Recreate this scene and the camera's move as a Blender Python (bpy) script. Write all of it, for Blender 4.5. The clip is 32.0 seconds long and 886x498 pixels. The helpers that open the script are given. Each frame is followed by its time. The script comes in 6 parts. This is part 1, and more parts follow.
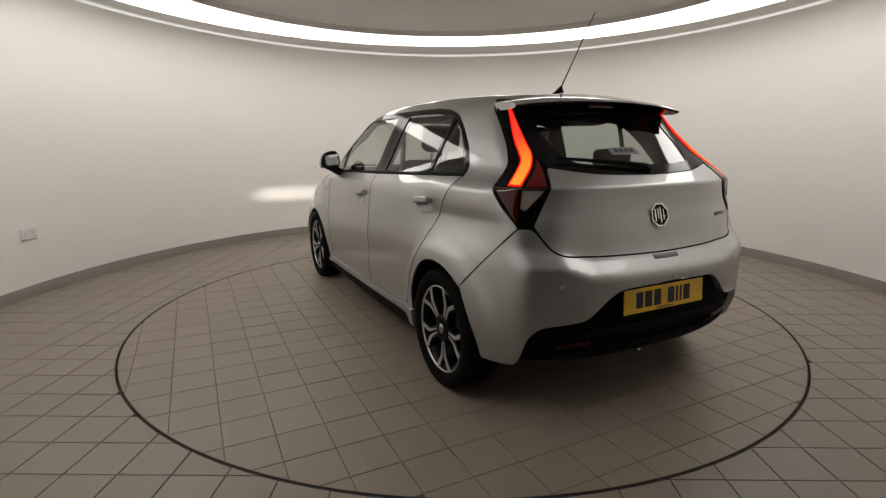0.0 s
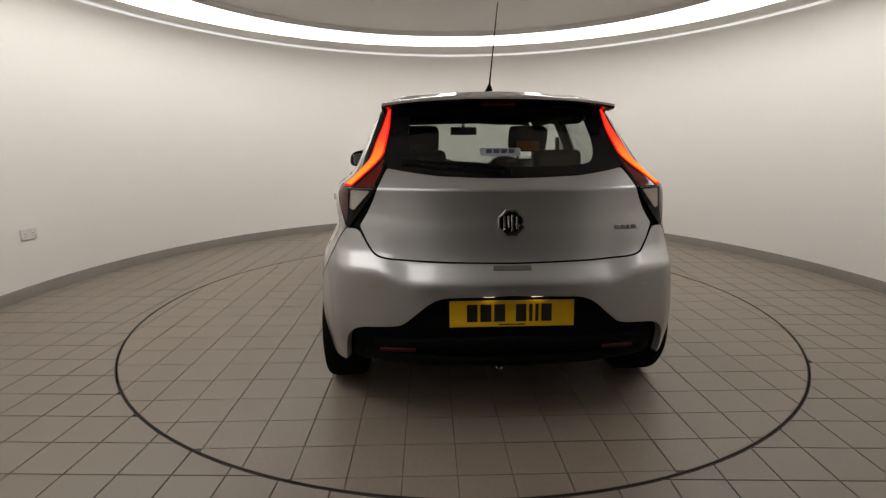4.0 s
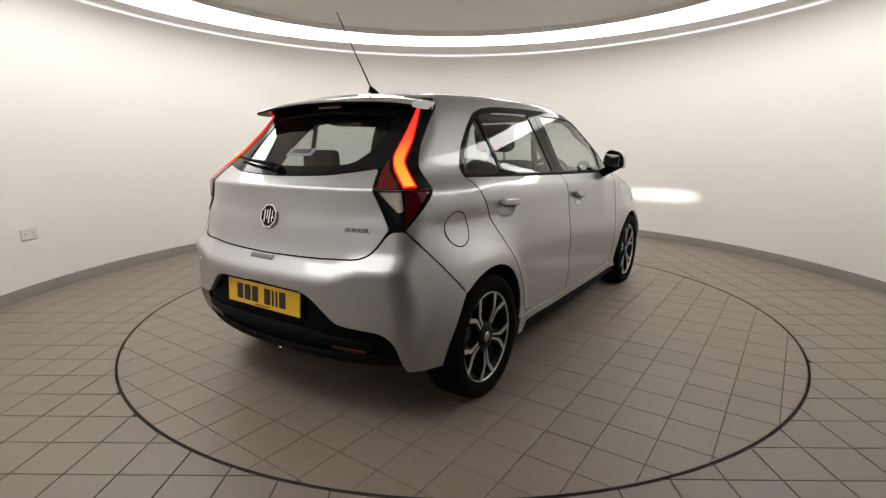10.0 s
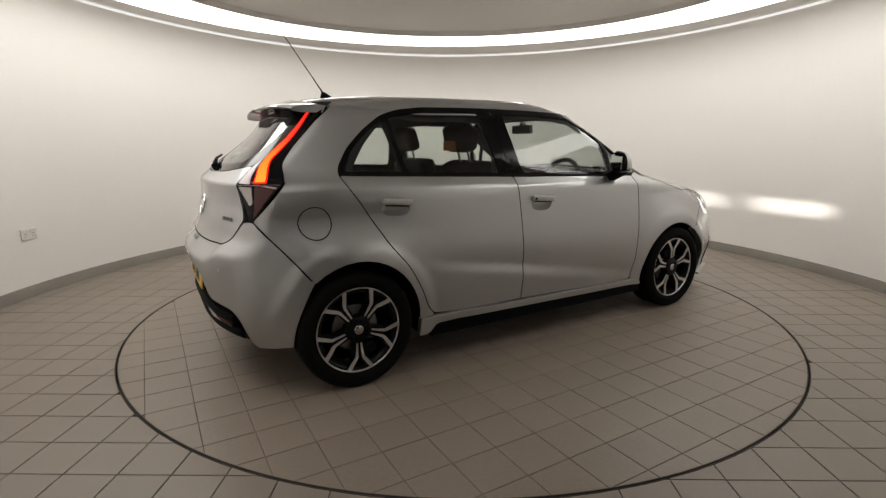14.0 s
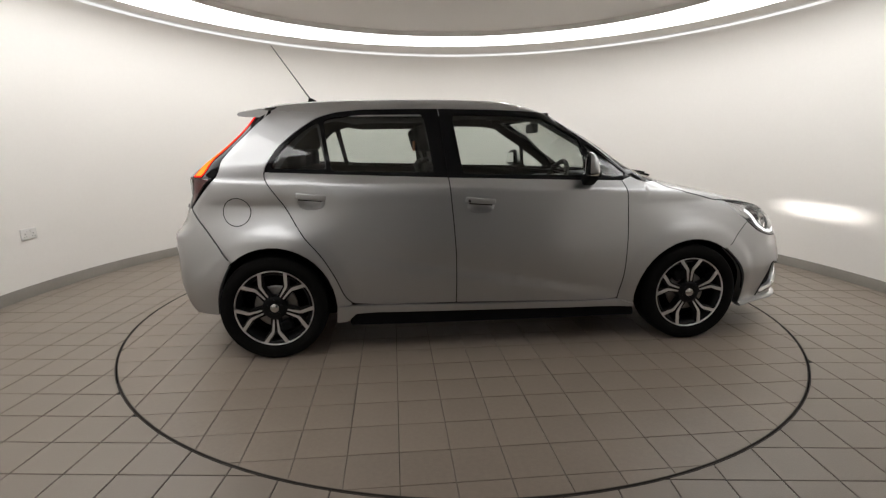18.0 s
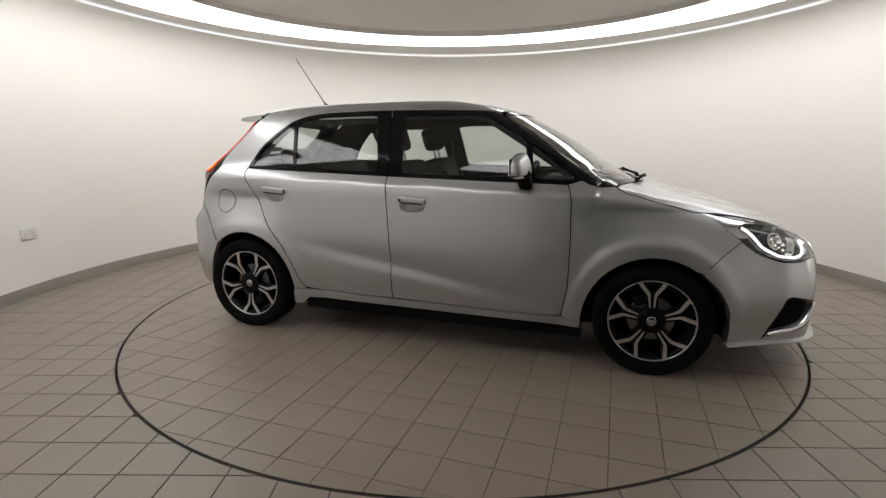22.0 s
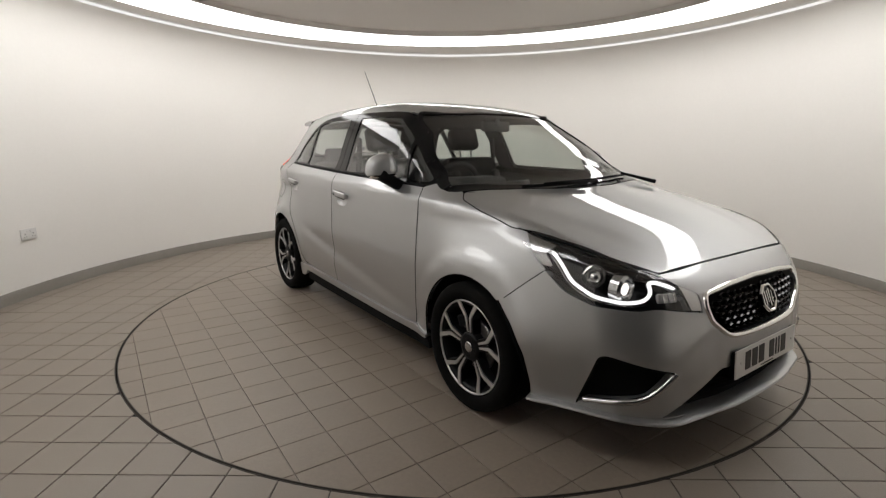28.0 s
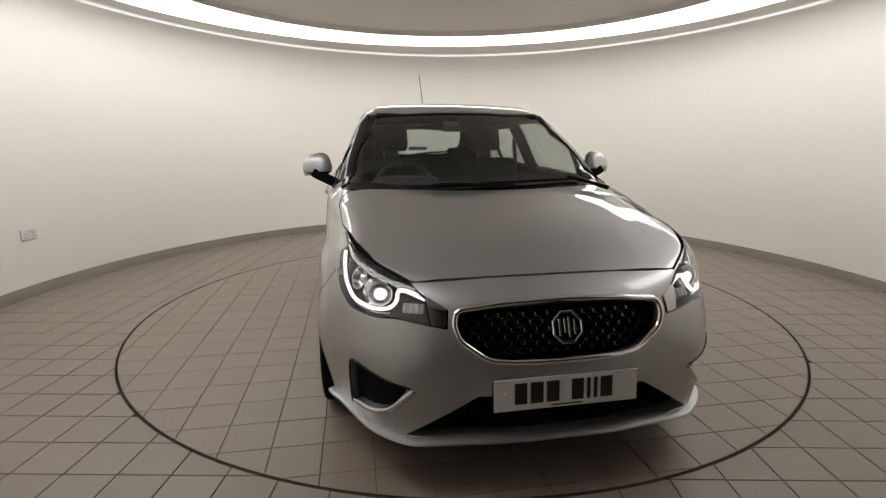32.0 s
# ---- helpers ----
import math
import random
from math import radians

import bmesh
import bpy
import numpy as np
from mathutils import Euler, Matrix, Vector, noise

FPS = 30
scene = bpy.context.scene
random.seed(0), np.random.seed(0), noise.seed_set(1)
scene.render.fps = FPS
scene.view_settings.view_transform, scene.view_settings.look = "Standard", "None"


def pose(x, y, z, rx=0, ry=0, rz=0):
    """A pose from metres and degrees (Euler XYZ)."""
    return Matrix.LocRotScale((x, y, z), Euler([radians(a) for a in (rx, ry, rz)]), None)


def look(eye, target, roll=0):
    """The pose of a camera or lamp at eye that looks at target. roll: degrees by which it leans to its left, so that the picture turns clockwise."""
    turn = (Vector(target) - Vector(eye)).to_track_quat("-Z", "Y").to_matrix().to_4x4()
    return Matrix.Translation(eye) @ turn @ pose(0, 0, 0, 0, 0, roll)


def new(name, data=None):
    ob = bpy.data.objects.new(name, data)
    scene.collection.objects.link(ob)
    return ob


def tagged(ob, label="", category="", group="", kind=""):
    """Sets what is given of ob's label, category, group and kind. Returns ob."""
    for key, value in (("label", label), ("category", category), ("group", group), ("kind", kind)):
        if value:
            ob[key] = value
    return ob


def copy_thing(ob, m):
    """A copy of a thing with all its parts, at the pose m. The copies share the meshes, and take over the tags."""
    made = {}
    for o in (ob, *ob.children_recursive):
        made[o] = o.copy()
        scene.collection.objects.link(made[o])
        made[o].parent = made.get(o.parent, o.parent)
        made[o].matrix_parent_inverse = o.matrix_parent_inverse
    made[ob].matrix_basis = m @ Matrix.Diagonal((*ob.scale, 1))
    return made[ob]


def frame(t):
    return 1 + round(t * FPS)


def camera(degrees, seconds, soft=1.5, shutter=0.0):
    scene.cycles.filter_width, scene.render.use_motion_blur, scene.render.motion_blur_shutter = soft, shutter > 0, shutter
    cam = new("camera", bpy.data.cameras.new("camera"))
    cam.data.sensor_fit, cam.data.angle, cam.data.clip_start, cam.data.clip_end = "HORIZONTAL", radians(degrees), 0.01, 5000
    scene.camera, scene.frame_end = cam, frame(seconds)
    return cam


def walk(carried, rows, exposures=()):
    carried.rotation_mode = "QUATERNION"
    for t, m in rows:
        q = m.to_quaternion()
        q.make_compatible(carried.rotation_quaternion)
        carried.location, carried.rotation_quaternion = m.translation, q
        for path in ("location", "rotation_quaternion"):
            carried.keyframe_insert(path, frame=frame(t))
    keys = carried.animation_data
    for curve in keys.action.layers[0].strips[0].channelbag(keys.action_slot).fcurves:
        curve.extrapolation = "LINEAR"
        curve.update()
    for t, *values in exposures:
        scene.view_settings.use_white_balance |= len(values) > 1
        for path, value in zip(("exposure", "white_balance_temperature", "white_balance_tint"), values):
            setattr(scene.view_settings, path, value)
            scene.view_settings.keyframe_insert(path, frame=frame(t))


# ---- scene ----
# One fixed camera on a stand at the edge of the room; the turntable turns the car before it.
SECONDS = 32.0
cam = camera(82.60, SECONDS, soft=1.3)
EYE = (0.0, -3.810, 1.2113)
AIM = Vector((-0.02703, 0.97896, -0.20220))
CAM_POSE = look(EYE, Vector(EYE) + AIM, -0.19)
walk(cam, [(0.0, CAM_POSE), (SECONDS, CAM_POSE)], 
     [(0.0, -0.38, 6600, 10), (1.5, -0.40, 6600, 10), (3.0, -0.38, 6600, 10), (4.5, -0.11, 6550, 10), (6.0, 0.08, 6500, 10), (8.0, 0.15, 6450, 10), (10.0, 0.11, 6430, 10), (12.0, -0.07, 6530, 10), (13.0, -0.08, 6540, 10), (14.0, -0.12, 6540, 10), (17.0, 0.03, 6330, 10),
      (19.0, 0.05, 6270, 10), (22.0, 0.05, 6270, 10), (25.0, -0.10, 6270, 10), (28.0, -0.05, 6350, 10), (SECONDS, -0.05, 6480, 10)])

TURN_START, TURN_RATE = 118.85, 6.1455      # degrees, degrees a second, clockwise from above
CAR_OFF = (0.0779, -0.0952)                 # the car's middle beside the turntable's middle


def table_angle(t):
    return TURN_START - TURN_RATE * t


# ---- light ----
world = bpy.data.worlds.new("world")
scene.world = world
world.use_nodes = True
world.node_tree.nodes["Background"].inputs[0].default_value = (0.02, 0.02, 0.02, 1)
world.node_tree.nodes["Background"].inputs[1].default_value = 0.0
STRIP_STRENGTH = 5.25
LIGHT_OPEN_0, LIGHT_OPEN_1 = 262.0, 314.0
# ---- materials ----
def surface(name, rgb, rough=0.5, metal=0.0, coat=0.0, vary=0.08, scale=3.0, fine=60.0, bump=0.0, spec=0.5, wear=0.08, rgb2=None, piece=0.0, bump_scale=None, emit=0.0, emit_rgb=None, coat_rough=0.03):
    """A painted, moulded or fired surface: colour and gloss drift at two scales, with a fine relief."""
    m = bpy.data.materials.new(name)
    m.use_nodes = True
    nodes, links = m.node_tree.nodes, m.node_tree.links
    b = nodes["Principled BSDF"]
    at = nodes.new("ShaderNodeTexCoord").outputs["Object"]

    def noise_tex(sc, detail=4.0):
        n = nodes.new("ShaderNodeTexNoise")
        n.inputs["Scale"].default_value, n.inputs["Detail"].default_value = sc, detail
        links.new(at, n.inputs["Vector"])
        return n.outputs["Fac"]

    def math_node(op, a, c, clamp=False):
        n = nodes.new("ShaderNodeMath")
        n.operation, n.use_clamp = op, clamp
        for k, v in enumerate((a, c)):
            if isinstance(v, (int, float)):
                n.inputs[k].default_value = v
            else:
                links.new(v, n.inputs[k])
        return n.outputs[0]

    big, small = noise_tex(scale), noise_tex(fine)
    blend = math_node("ADD", math_node("MULTIPLY", big, 0.65), math_node("MULTIPLY", small, 0.35))
    if piece:
        rnd = nodes.new("ShaderNodeObjectInfo").outputs["Random"]
        blend = math_node("ADD", math_node("MULTIPLY", blend, 1 - piece), math_node("MULTIPLY", rnd, piece))
    ramp = nodes.new("ShaderNodeMix")
    ramp.data_type = "RGBA"
    lo = rgb2 if rgb2 else tuple(c * (1 - vary) for c in rgb)
    hi = rgb if rgb2 else tuple(min(1, c * (1 + vary)) for c in rgb)
    ramp.inputs["A"].default_value, ramp.inputs["B"].default_value = (*lo, 1), (*hi, 1)
    span = nodes.new("ShaderNodeMapRange")
    span.inputs["From Min"].default_value, span.inputs["From Max"].default_value = 0.3, 0.7
    links.new(blend, span.inputs["Value"])
    links.new(span.outputs["Result"], ramp.inputs["Factor"])
    links.new(ramp.outputs["Result"], b.inputs["Base Color"])
    links.new(math_node("ADD", rough - wear / 2, math_node("MULTIPLY", big, wear), True), b.inputs["Roughness"])
    b.inputs["Metallic"].default_value = metal
    b.inputs["Specular IOR Level"].default_value = spec
    b.inputs["Coat Weight"].default_value = coat
    b.inputs["Coat Roughness"].default_value = coat_rough
    if bump:
        r = nodes.new("ShaderNodeBump")
        r.inputs["Strength"].default_value, r.inputs["Distance"].default_value = 1.0, bump
        links.new(noise_tex(bump_scale or fine * 2, 2.0), r.inputs["Height"])
        links.new(r.outputs["Normal"], b.inputs["Normal"])
    if emit:
        b.inputs["Emission Color"].default_value = (*(emit_rgb or rgb), 1)
        b.inputs["Emission Strength"].default_value = emit
    return m


def glass_sheet(name, tint, gloss_tint=(1, 1, 1), gloss=0.07, rough=0.0):
    """A thin pane: tinted straight through, with the mirror of its surface."""
    m = bpy.data.materials.new(name)
    m.use_nodes = True
    nodes, links = m.node_tree.nodes, m.node_tree.links
    nodes.clear()
    out = nodes.new("ShaderNodeOutputMaterial")
    mix, face = nodes.new("ShaderNodeMixShader"), nodes.new("ShaderNodeLayerWeight")
    clear, shine = nodes.new("ShaderNodeBsdfTransparent"), nodes.new("ShaderNodeBsdfGlossy")
    power, gain = nodes.new("ShaderNodeMath"), nodes.new("ShaderNodeMath")
    power.operation, gain.operation = "POWER", "MULTIPLY_ADD"
    power.inputs[1].default_value = 4.0
    gain.inputs[1].default_value, gain.inputs[2].default_value = 0.90, gloss
    face.inputs["Blend"].default_value = 0.5
    links.new(face.outputs["Facing"], power.inputs[0])
    links.new(power.outputs[0], gain.inputs[0])
    clear.inputs["Color"].default_value = (*tint, 1)
    shine.inputs["Color"].default_value, shine.inputs["Roughness"].default_value = (*gloss_tint, 1), rough
    links.new(gain.outputs[0], mix.inputs[0])
    links.new(clear.outputs[0], mix.inputs[1])
    links.new(shine.outputs[0], mix.inputs[2])
    links.new(mix.outputs[0], out.inputs["Surface"])
    return m


def glow(name, rgb, strength):
    m = bpy.data.materials.new(name)
    m.use_nodes = True
    nodes, links = m.node_tree.nodes, m.node_tree.links
    nodes.clear()
    e, out = nodes.new("ShaderNodeEmission"), nodes.new("ShaderNodeOutputMaterial")
    e.inputs[0].default_value, e.inputs[1].default_value = (*rgb, 1), strength
    links.new(e.outputs[0], out.inputs["Surface"])
    return m


PAINT = surface("silver_paint", (0.42, 0.422, 0.422), 0.45, 0.92, 1.0, vary=0.03, scale=1.2, fine=900, wear=0.04, bump=0.00003, bump_scale=900, coat_rough=0.012)
PAINT.node_tree.nodes["Principled BSDF"].inputs["Coat IOR"].default_value = 1.5
BLACK_GLOSS = surface("black_gloss_plastic", (0.006, 0.006, 0.0065), 0.10, 0.0, 0.0, vary=0.2, wear=0.06, spec=0.14)
BLACK_TRIM = surface("black_textured_plastic", (0.006, 0.006, 0.0065), 0.66, 0.0, spec=0.06, vary=0.25, fine=300, bump=0.0003, bump_scale=500)
# near-black: paints the shade in gaps and cavities, and colours the arch liners
DARK_VOID = surface("black_cavity", (0.006, 0.006, 0.006), 0.9, 0.0, vary=0.2, spec=0.1)
CHROME = surface("chrome", (0.82, 0.81, 0.79), 0.10, 1.0, vary=0.03, wear=0.06)
MACHINED = surface("machined_alloy", (0.62, 0.615, 0.61), 0.36, 0.9, vary=0.06, fine=200, wear=0.12)
RIM_BLACK = surface("black_alloy_paint", (0.005, 0.005, 0.0055), 0.35, 0.0, 0.0, vary=0.2, spec=0.12)
RUBBER = surface("tyre_rubber", (0.006, 0.0058, 0.0056), 0.85, 0.0, vary=0.25, fine=120, bump=0.0004, spec=0.06)
STEEL = surface("brake_steel", (0.20, 0.195, 0.19), 0.40, 1.0, vary=0.15, fine=150)
SIDE_GLASS = glass_sheet("side_glass", (0.76, 0.80, 0.775), gloss=0.045)
SCREEN_GLASS = glass_sheet("windscreen_glass", (0.72, 0.76, 0.735), gloss=0.045)
REAR_GLASS = glass_sheet("rear_glass", (0.62, 0.65, 0.635), gloss=0.03)
LAMP_GLASS = glass_sheet("lamp_cover_glass", (0.90, 0.91, 0.92))
# faint emission stands in for light bleeding from the bar into the lenses
RED_LENS = surface("red_lamp_lens", (0.09, 0.003, 0.003), 0.12, 0.0, 0.15, vary=0.2, wear=0.03, emit=0.016, emit_rgb=(1.0, 0.01, 0.01))
DARK_RED = surface("smoked_red_lens", (0.040, 0.002, 0.002), 0.10, 0.0, 0.3, vary=0.2, wear=0.03, emit=0.006, emit_rgb=(1.0, 0.01, 0.01))
REFLECTOR_RED = surface("red_reflector", (0.055, 0.004, 0.004), 0.35, 0.0, 0.0, vary=0.2, wear=0.03, spec=0.2)
DARK_CHROME = surface("dark_chrome", (0.52, 0.515, 0.51), 0.15, 1.0, vary=0.04, wear=0.05)
CLEAR_LENS = surface("clear_ribbed_lens", (0.50, 0.46, 0.42), 0.15, 0.2, 0.6, vary=0.2, fine=80)
TAIL_GLOW = glow("tail_light_glow", (1.0, 0.095, 0.022), 2.2)


def tail_gradient(m):
    """The light bar: deep red at its thin top, amber-orange at its broad foot."""
    nodes, links = m.node_tree.nodes, m.node_tree.links
    at, axes, span, ramp = (nodes.new("ShaderNode" + k) for k in ("TexCoord", "SeparateXYZ", "MapRange", "ValToRGB"))
    span.inputs["From Min"].default_value, span.inputs["From Max"].default_value = 1.03, 1.40
    links.new(at.outputs["Object"], axes.inputs[0])
    links.new(axes.outputs["Z"], span.inputs["Value"])
    links.new(span.outputs["Result"], ramp.inputs["Fac"])
    ramp.color_ramp.elements[0].color, ramp.color_ramp.elements[1].color = (1.0, 0.24, 0.026, 1), (1.0, 0.018, 0.012, 1)
    for place, green in ((0.36, 0.150), (0.58, 0.042)):
        ramp.color_ramp.elements.new(place).color = (1.0, green, 0.018, 1)
    links.new(ramp.outputs["Color"], nodes["Emission"].inputs[0])


tail_gradient(TAIL_GLOW)
TAIL_GLOW_DEEP = glow("tail_light_glow_deep", (1.0, 0.012, 0.008), 1.3)
DRL_GLOW = glow("daytime_light_glow", (1.0, 0.98, 0.95), 1.6)
BEAM_GLOW = glow("headlamp_source_glow", (1.0, 0.93, 0.86), 1200000.0)
PLATE_LAMP = glow("plate_lamp_glow", (1.0, 0.85, 0.6), 2.0)
BULB_GLOW = glow("projector_lens_glow", (1.0, 0.90, 0.82), 1.8)
LAMP_SATIN = surface("lamp_satin_panel", (0.50, 0.49, 0.48), 0.40, 0.25, vary=0.06)
CELL_GLOSS = surface("grille_cell_gloss", (0.012, 0.012, 0.012), 0.16, 0.0, spec=0.5, vary=0.2)
RECESS_SHADE = surface("recess_shade_grey", (0.13, 0.13, 0.13), 0.5, 0.3, vary=0.1)
LAMP_SILVER = surface("lamp_reflector", (0.70, 0.70, 0.70), 0.14, 1.0, vary=0.1, fine=40)
PLATE_YELLOW = surface("yellow_number_plate", (0.80, 0.47, 0.010), 0.38, 0.0, 0.3, vary=0.05)
PLATE_WHITE = surface("white_number_plate", (0.66, 0.65, 0.62), 0.38, 0.0, 0.3, vary=0.05)
PLATE_BLACK = surface("plate_black", (0.012, 0.011, 0.010), 0.45)
SEAT_CLOTH = surface("charcoal_seat_cloth", (0.013, 0.0125, 0.0125), 0.85, 0.0, vary=0.25, fine=250, bump=0.0006, spec=0.2)
CABIN_PLASTIC = surface("charcoal_cabin_plastic", (0.014, 0.014, 0.0145), 0.6, 0.0, vary=0.2, fine=200, bump=0.0003)
HEADLINER = surface("grey_headlining", (0.030, 0.029, 0.028), 0.9, 0.0, vary=0.08, fine=200, spec=0.1)
BELT = surface("seat_belt_webbing", (0.02, 0.02, 0.02), 0.7)
ORANGE = surface("orange_tag", (0.50, 0.16, 0.03), 0.6)
STICKER = surface("white_sticker", (0.55, 0.56, 0.60), 0.5)
STICKER_INK = surface("navy_sticker_ink", (0.03, 0.035, 0.10), 0.5)
MIRROR_GLASS = surface("mirror_glass", (0.85, 0.86, 0.86), 0.02, 1.0, vary=0.01, wear=0.01)
AMBER = surface("clear_amber_lens", (0.62, 0.56, 0.48), 0.15, 0.3, 0.5)

WALL_PAINT = surface("warm_white_wall_paint", (0.845, 0.822, 0.785), 0.62, 0.0, vary=0.018, scale=0.7, fine=35, bump=0.0004, bump_scale=260, spec=0.25)
CEILING_PAINT = surface("ceiling_paint", (0.80, 0.78, 0.75), 0.8, 0.0, vary=0.02, scale=0.8, fine=30, bump=0.0004, bump_scale=260, spec=0.2)
SKIRTING = surface("taupe_skirting_tile", (0.24, 0.222, 0.198), 0.45, 0.0, vary=0.10, scale=2.0, fine=40)
TILE = surface("beige_quarry_tile", (0.215, 0.181, 0.149), 0.40, 0.0, vary=0.06, scale=1.6, fine=90, piece=0.16, bump=0.0005, bump_scale=150, wear=0.16, spec=0.4)
TABLE_TILE = surface("beige_turntable_tile", (0.224, 0.184, 0.149), 0.38, 0.0, vary=0.14, scale=1.1, fine=50, piece=0.12, bump=0.0005, bump_scale=150, wear=0.2, spec=0.4)
GROUT = surface("dark_grout", (0.022, 0.020, 0.018), 0.9, 0.0, vary=0.3, scale=5, fine=60, spec=0.2)
TABLE_GROUT = surface("worn_grout", (0.175, 0.147, 0.122), 0.9, 0.0, scale=2.2, fine=16, spec=0.2, rgb2=(0.020, 0.017, 0.014))
RING_STEEL = surface("dull_steel_trim", (0.040, 0.034, 0.028), 0.55, 0.3, vary=0.3, scale=6, fine=80)
# unseen dark surfaces of the passage, added to dim what the car reflects
ROLLER_DOOR = surface("dark_grey_roller_door", (0.05, 0.05, 0.052), 0.5, 0.0, vary=0.1)
PASSAGE_PAINT = surface("dark_grey_passage_paint", (0.07, 0.07, 0.07), 0.7, 0.0, vary=0.1)
ASPHALT = surface("dark_asphalt", (0.05, 0.05, 0.05), 0.9, 0.0, vary=0.2, fine=120, bump=0.001)
SOCKET_WHITE = surface("white_socket_plastic", (0.70, 0.69, 0.67), 0.35, 0.0, vary=0.03)
COVE_GLOW = glow("cove_light_glow", (1.0, 0.97, 0.93), 1.0)
STRIP_LIGHT = glow("ring_light_panel", (1.0, 0.968, 0.925), STRIP_STRENGTH)
# ---- the car's outer surface, as one smooth field in the car's space: x forward, y to its left, z up ----
def curve_table(points, lo, hi, n=1200, soft=0.0):
    """A smooth curve through the points (monotone cubic), as a lookup; soft evens out its bends over that many metres."""
    px, py = np.array([q[0] for q in points], float), np.array([q[1] for q in points], float)
    h, d = np.diff(px), np.diff(py) / np.diff(px)
    m = np.zeros(len(px))
    m[0], m[-1] = d[0], d[-1]
    for i in range(1, len(px) - 1):
        if d[i - 1] * d[i] > 0:
            w1, w2 = 2 * h[i] + h[i - 1], h[i] + 2 * h[i - 1]
            m[i] = (w1 + w2) / (w1 / d[i - 1] + w2 / d[i])
    x = np.linspace(lo, hi, n)
    k = np.clip(np.searchsorted(px, x) - 1, 0, len(h) - 1)
    t = np.clip((x - px[k]) / h[k], -5, 6)
    tt = np.clip(t, 0, 1)
    y = ((1 + 2 * tt) * (1 - tt) ** 2 * py[k] + tt * (1 - tt) ** 2 * h[k] * m[k]
         + tt * tt * (3 - 2 * tt) * py[k + 1] + tt * tt * (tt - 1) * h[k] * m[k + 1])
    y = y + np.where(t < 0, t * h[k] * m[0], 0) + np.where(t > 1, (t - 1) * h[k] * m[-1], 0)
    if soft:
        k = int(3 * soft / (x[1] - x[0]))
        bell = np.exp(-0.5 * (np.arange(-k, k + 1) * (x[1] - x[0]) / soft) ** 2)
        padded = np.concatenate([y[0] + (y[1] - y[0]) * np.arange(-k, 0), y, y[-1] + (y[-1] - y[-2]) * np.arange(1, k + 1)])
        y = np.convolve(padded, bell / bell.sum(), "valid")
    return lambda v: np.interp(v, x, y)


# centre line seen from the side: tailgate end, roof, windscreen, cowl, bonnet, nose
TOP_LINE = [(-1.8, 1.366), (-1.45, 1.442), (-1.27, 1.471), (-1.02, 1.493), (-0.66, 1.504), (-0.27, 1.506), (0.05, 1.494), (0.25, 1.465), (0.42, 1.422), (0.6, 1.334), (0.8, 1.224), (1, 1.093), (1.1, 1.034), (1.2, 0.995), (1.4, 0.947), (1.6, 0.900), (1.8, 0.842), (1.95, 0.771), (2.06, 0.706), (2.16, 0.628)]
TOP_CRISP, TOP_EVEN = curve_table(TOP_LINE, -2.4, 2.5), curve_table(TOP_LINE, -2.4, 2.5, soft=0.075)


def TOP(x):
    """The bonnet bends evenly; the cowl and the nose keep their corners."""
    w = np.clip((x - 1.24) / 0.2, 0, 1) * np.clip((2.0 - x) / 0.12, 0, 1)
    return TOP_CRISP(x) * (1 - w) + TOP_EVEN(x) * w


FRONT = curve_table([(0, 2.105), (0.16, 2.132), (0.25, 2.148), (0.4, 2.155), (0.5, 2.149), (0.62, 2.134), (0.72, 2.112), (0.8, 2.068), (1.2, 1.838)], -0.2, 1.8)
REAR = curve_table([(0, -1.786), (0.2, -1.845), (0.32, -1.907), (0.45, -1.930), (0.58, -1.932), (0.645, -1.934), (0.660, -1.930), (0.675, -1.918), (0.70, -1.896), (0.735, -1.868), (0.78, -1.852), (0.86, -1.834), (0.93, -1.818), (0.985, -1.815), (1.028, -1.816), (1.042, -1.803), (1.08, -1.758), (1.19, -1.610), (1.32, -1.470), (1.42, -1.402), (1.55, -1.282)], -0.2, 1.8)
# half width of the doors from sill to roof
SIDE = curve_table([(0, 0.762), (0.2, 0.812), (0.3, 0.826), (0.45, 0.845), (0.6, 0.849), (0.75, 0.840), (0.88, 0.829), (0.955, 0.822), (0.972, 0.819), (0.985, 0.811), (1.02, 0.784), (1.06, 0.7625), (1.1, 0.7470), (1.15, 0.7268), (1.2, 0.7060), (1.25, 0.6840), (1.3, 0.6605), (1.35, 0.6355), (1.4, 0.6085), (1.45, 0.580), (1.55, 0.515)], -0.2, 1.8)
# how far the sides draw in towards the ends
TAPER = curve_table([(-2.2, 0.317), (-1.9, 0.166), (-1.7, 0.106), (-1.5, 0.047), (-1.26, 0.013), (-0.9, 0.003), (-0.4, -0.008), (0.4, -0.008), (0.9, 0.006), (1.26, 0.029), (1.5, 0.056), (1.7, 0.094), (1.9, 0.163), (2.2, 0.334)], -2.4, 2.5)
TAPER_UP = curve_table([(-2.2, 0.347), (-1.7, 0.119), (-1.45, 0.080), (-1.26, 0.055), (-0.9, 0.031), (-0.4, 0.015), (0.4, -0.000), (0.9, 0.016), (1.26, 0.034), (2.2, 0.362)], -2.4, 2.5)
NOSE, TAIL, TAIL_UP = 0.591, 0.347, 0.366
CROWN = curve_table([(-1.8, 0.060), (-0.3, 0.049), (0.4, 0.031), (1, 0.034), (1.5, 0.022), (2.2, 0.02)], -2.4, 2.5)


# the bulge over each wheel: foot, height and length of its slope, how far it stands out and lies back
HAUNCH = (0.675, 0.21, 0.32, 0.053, 0.034)


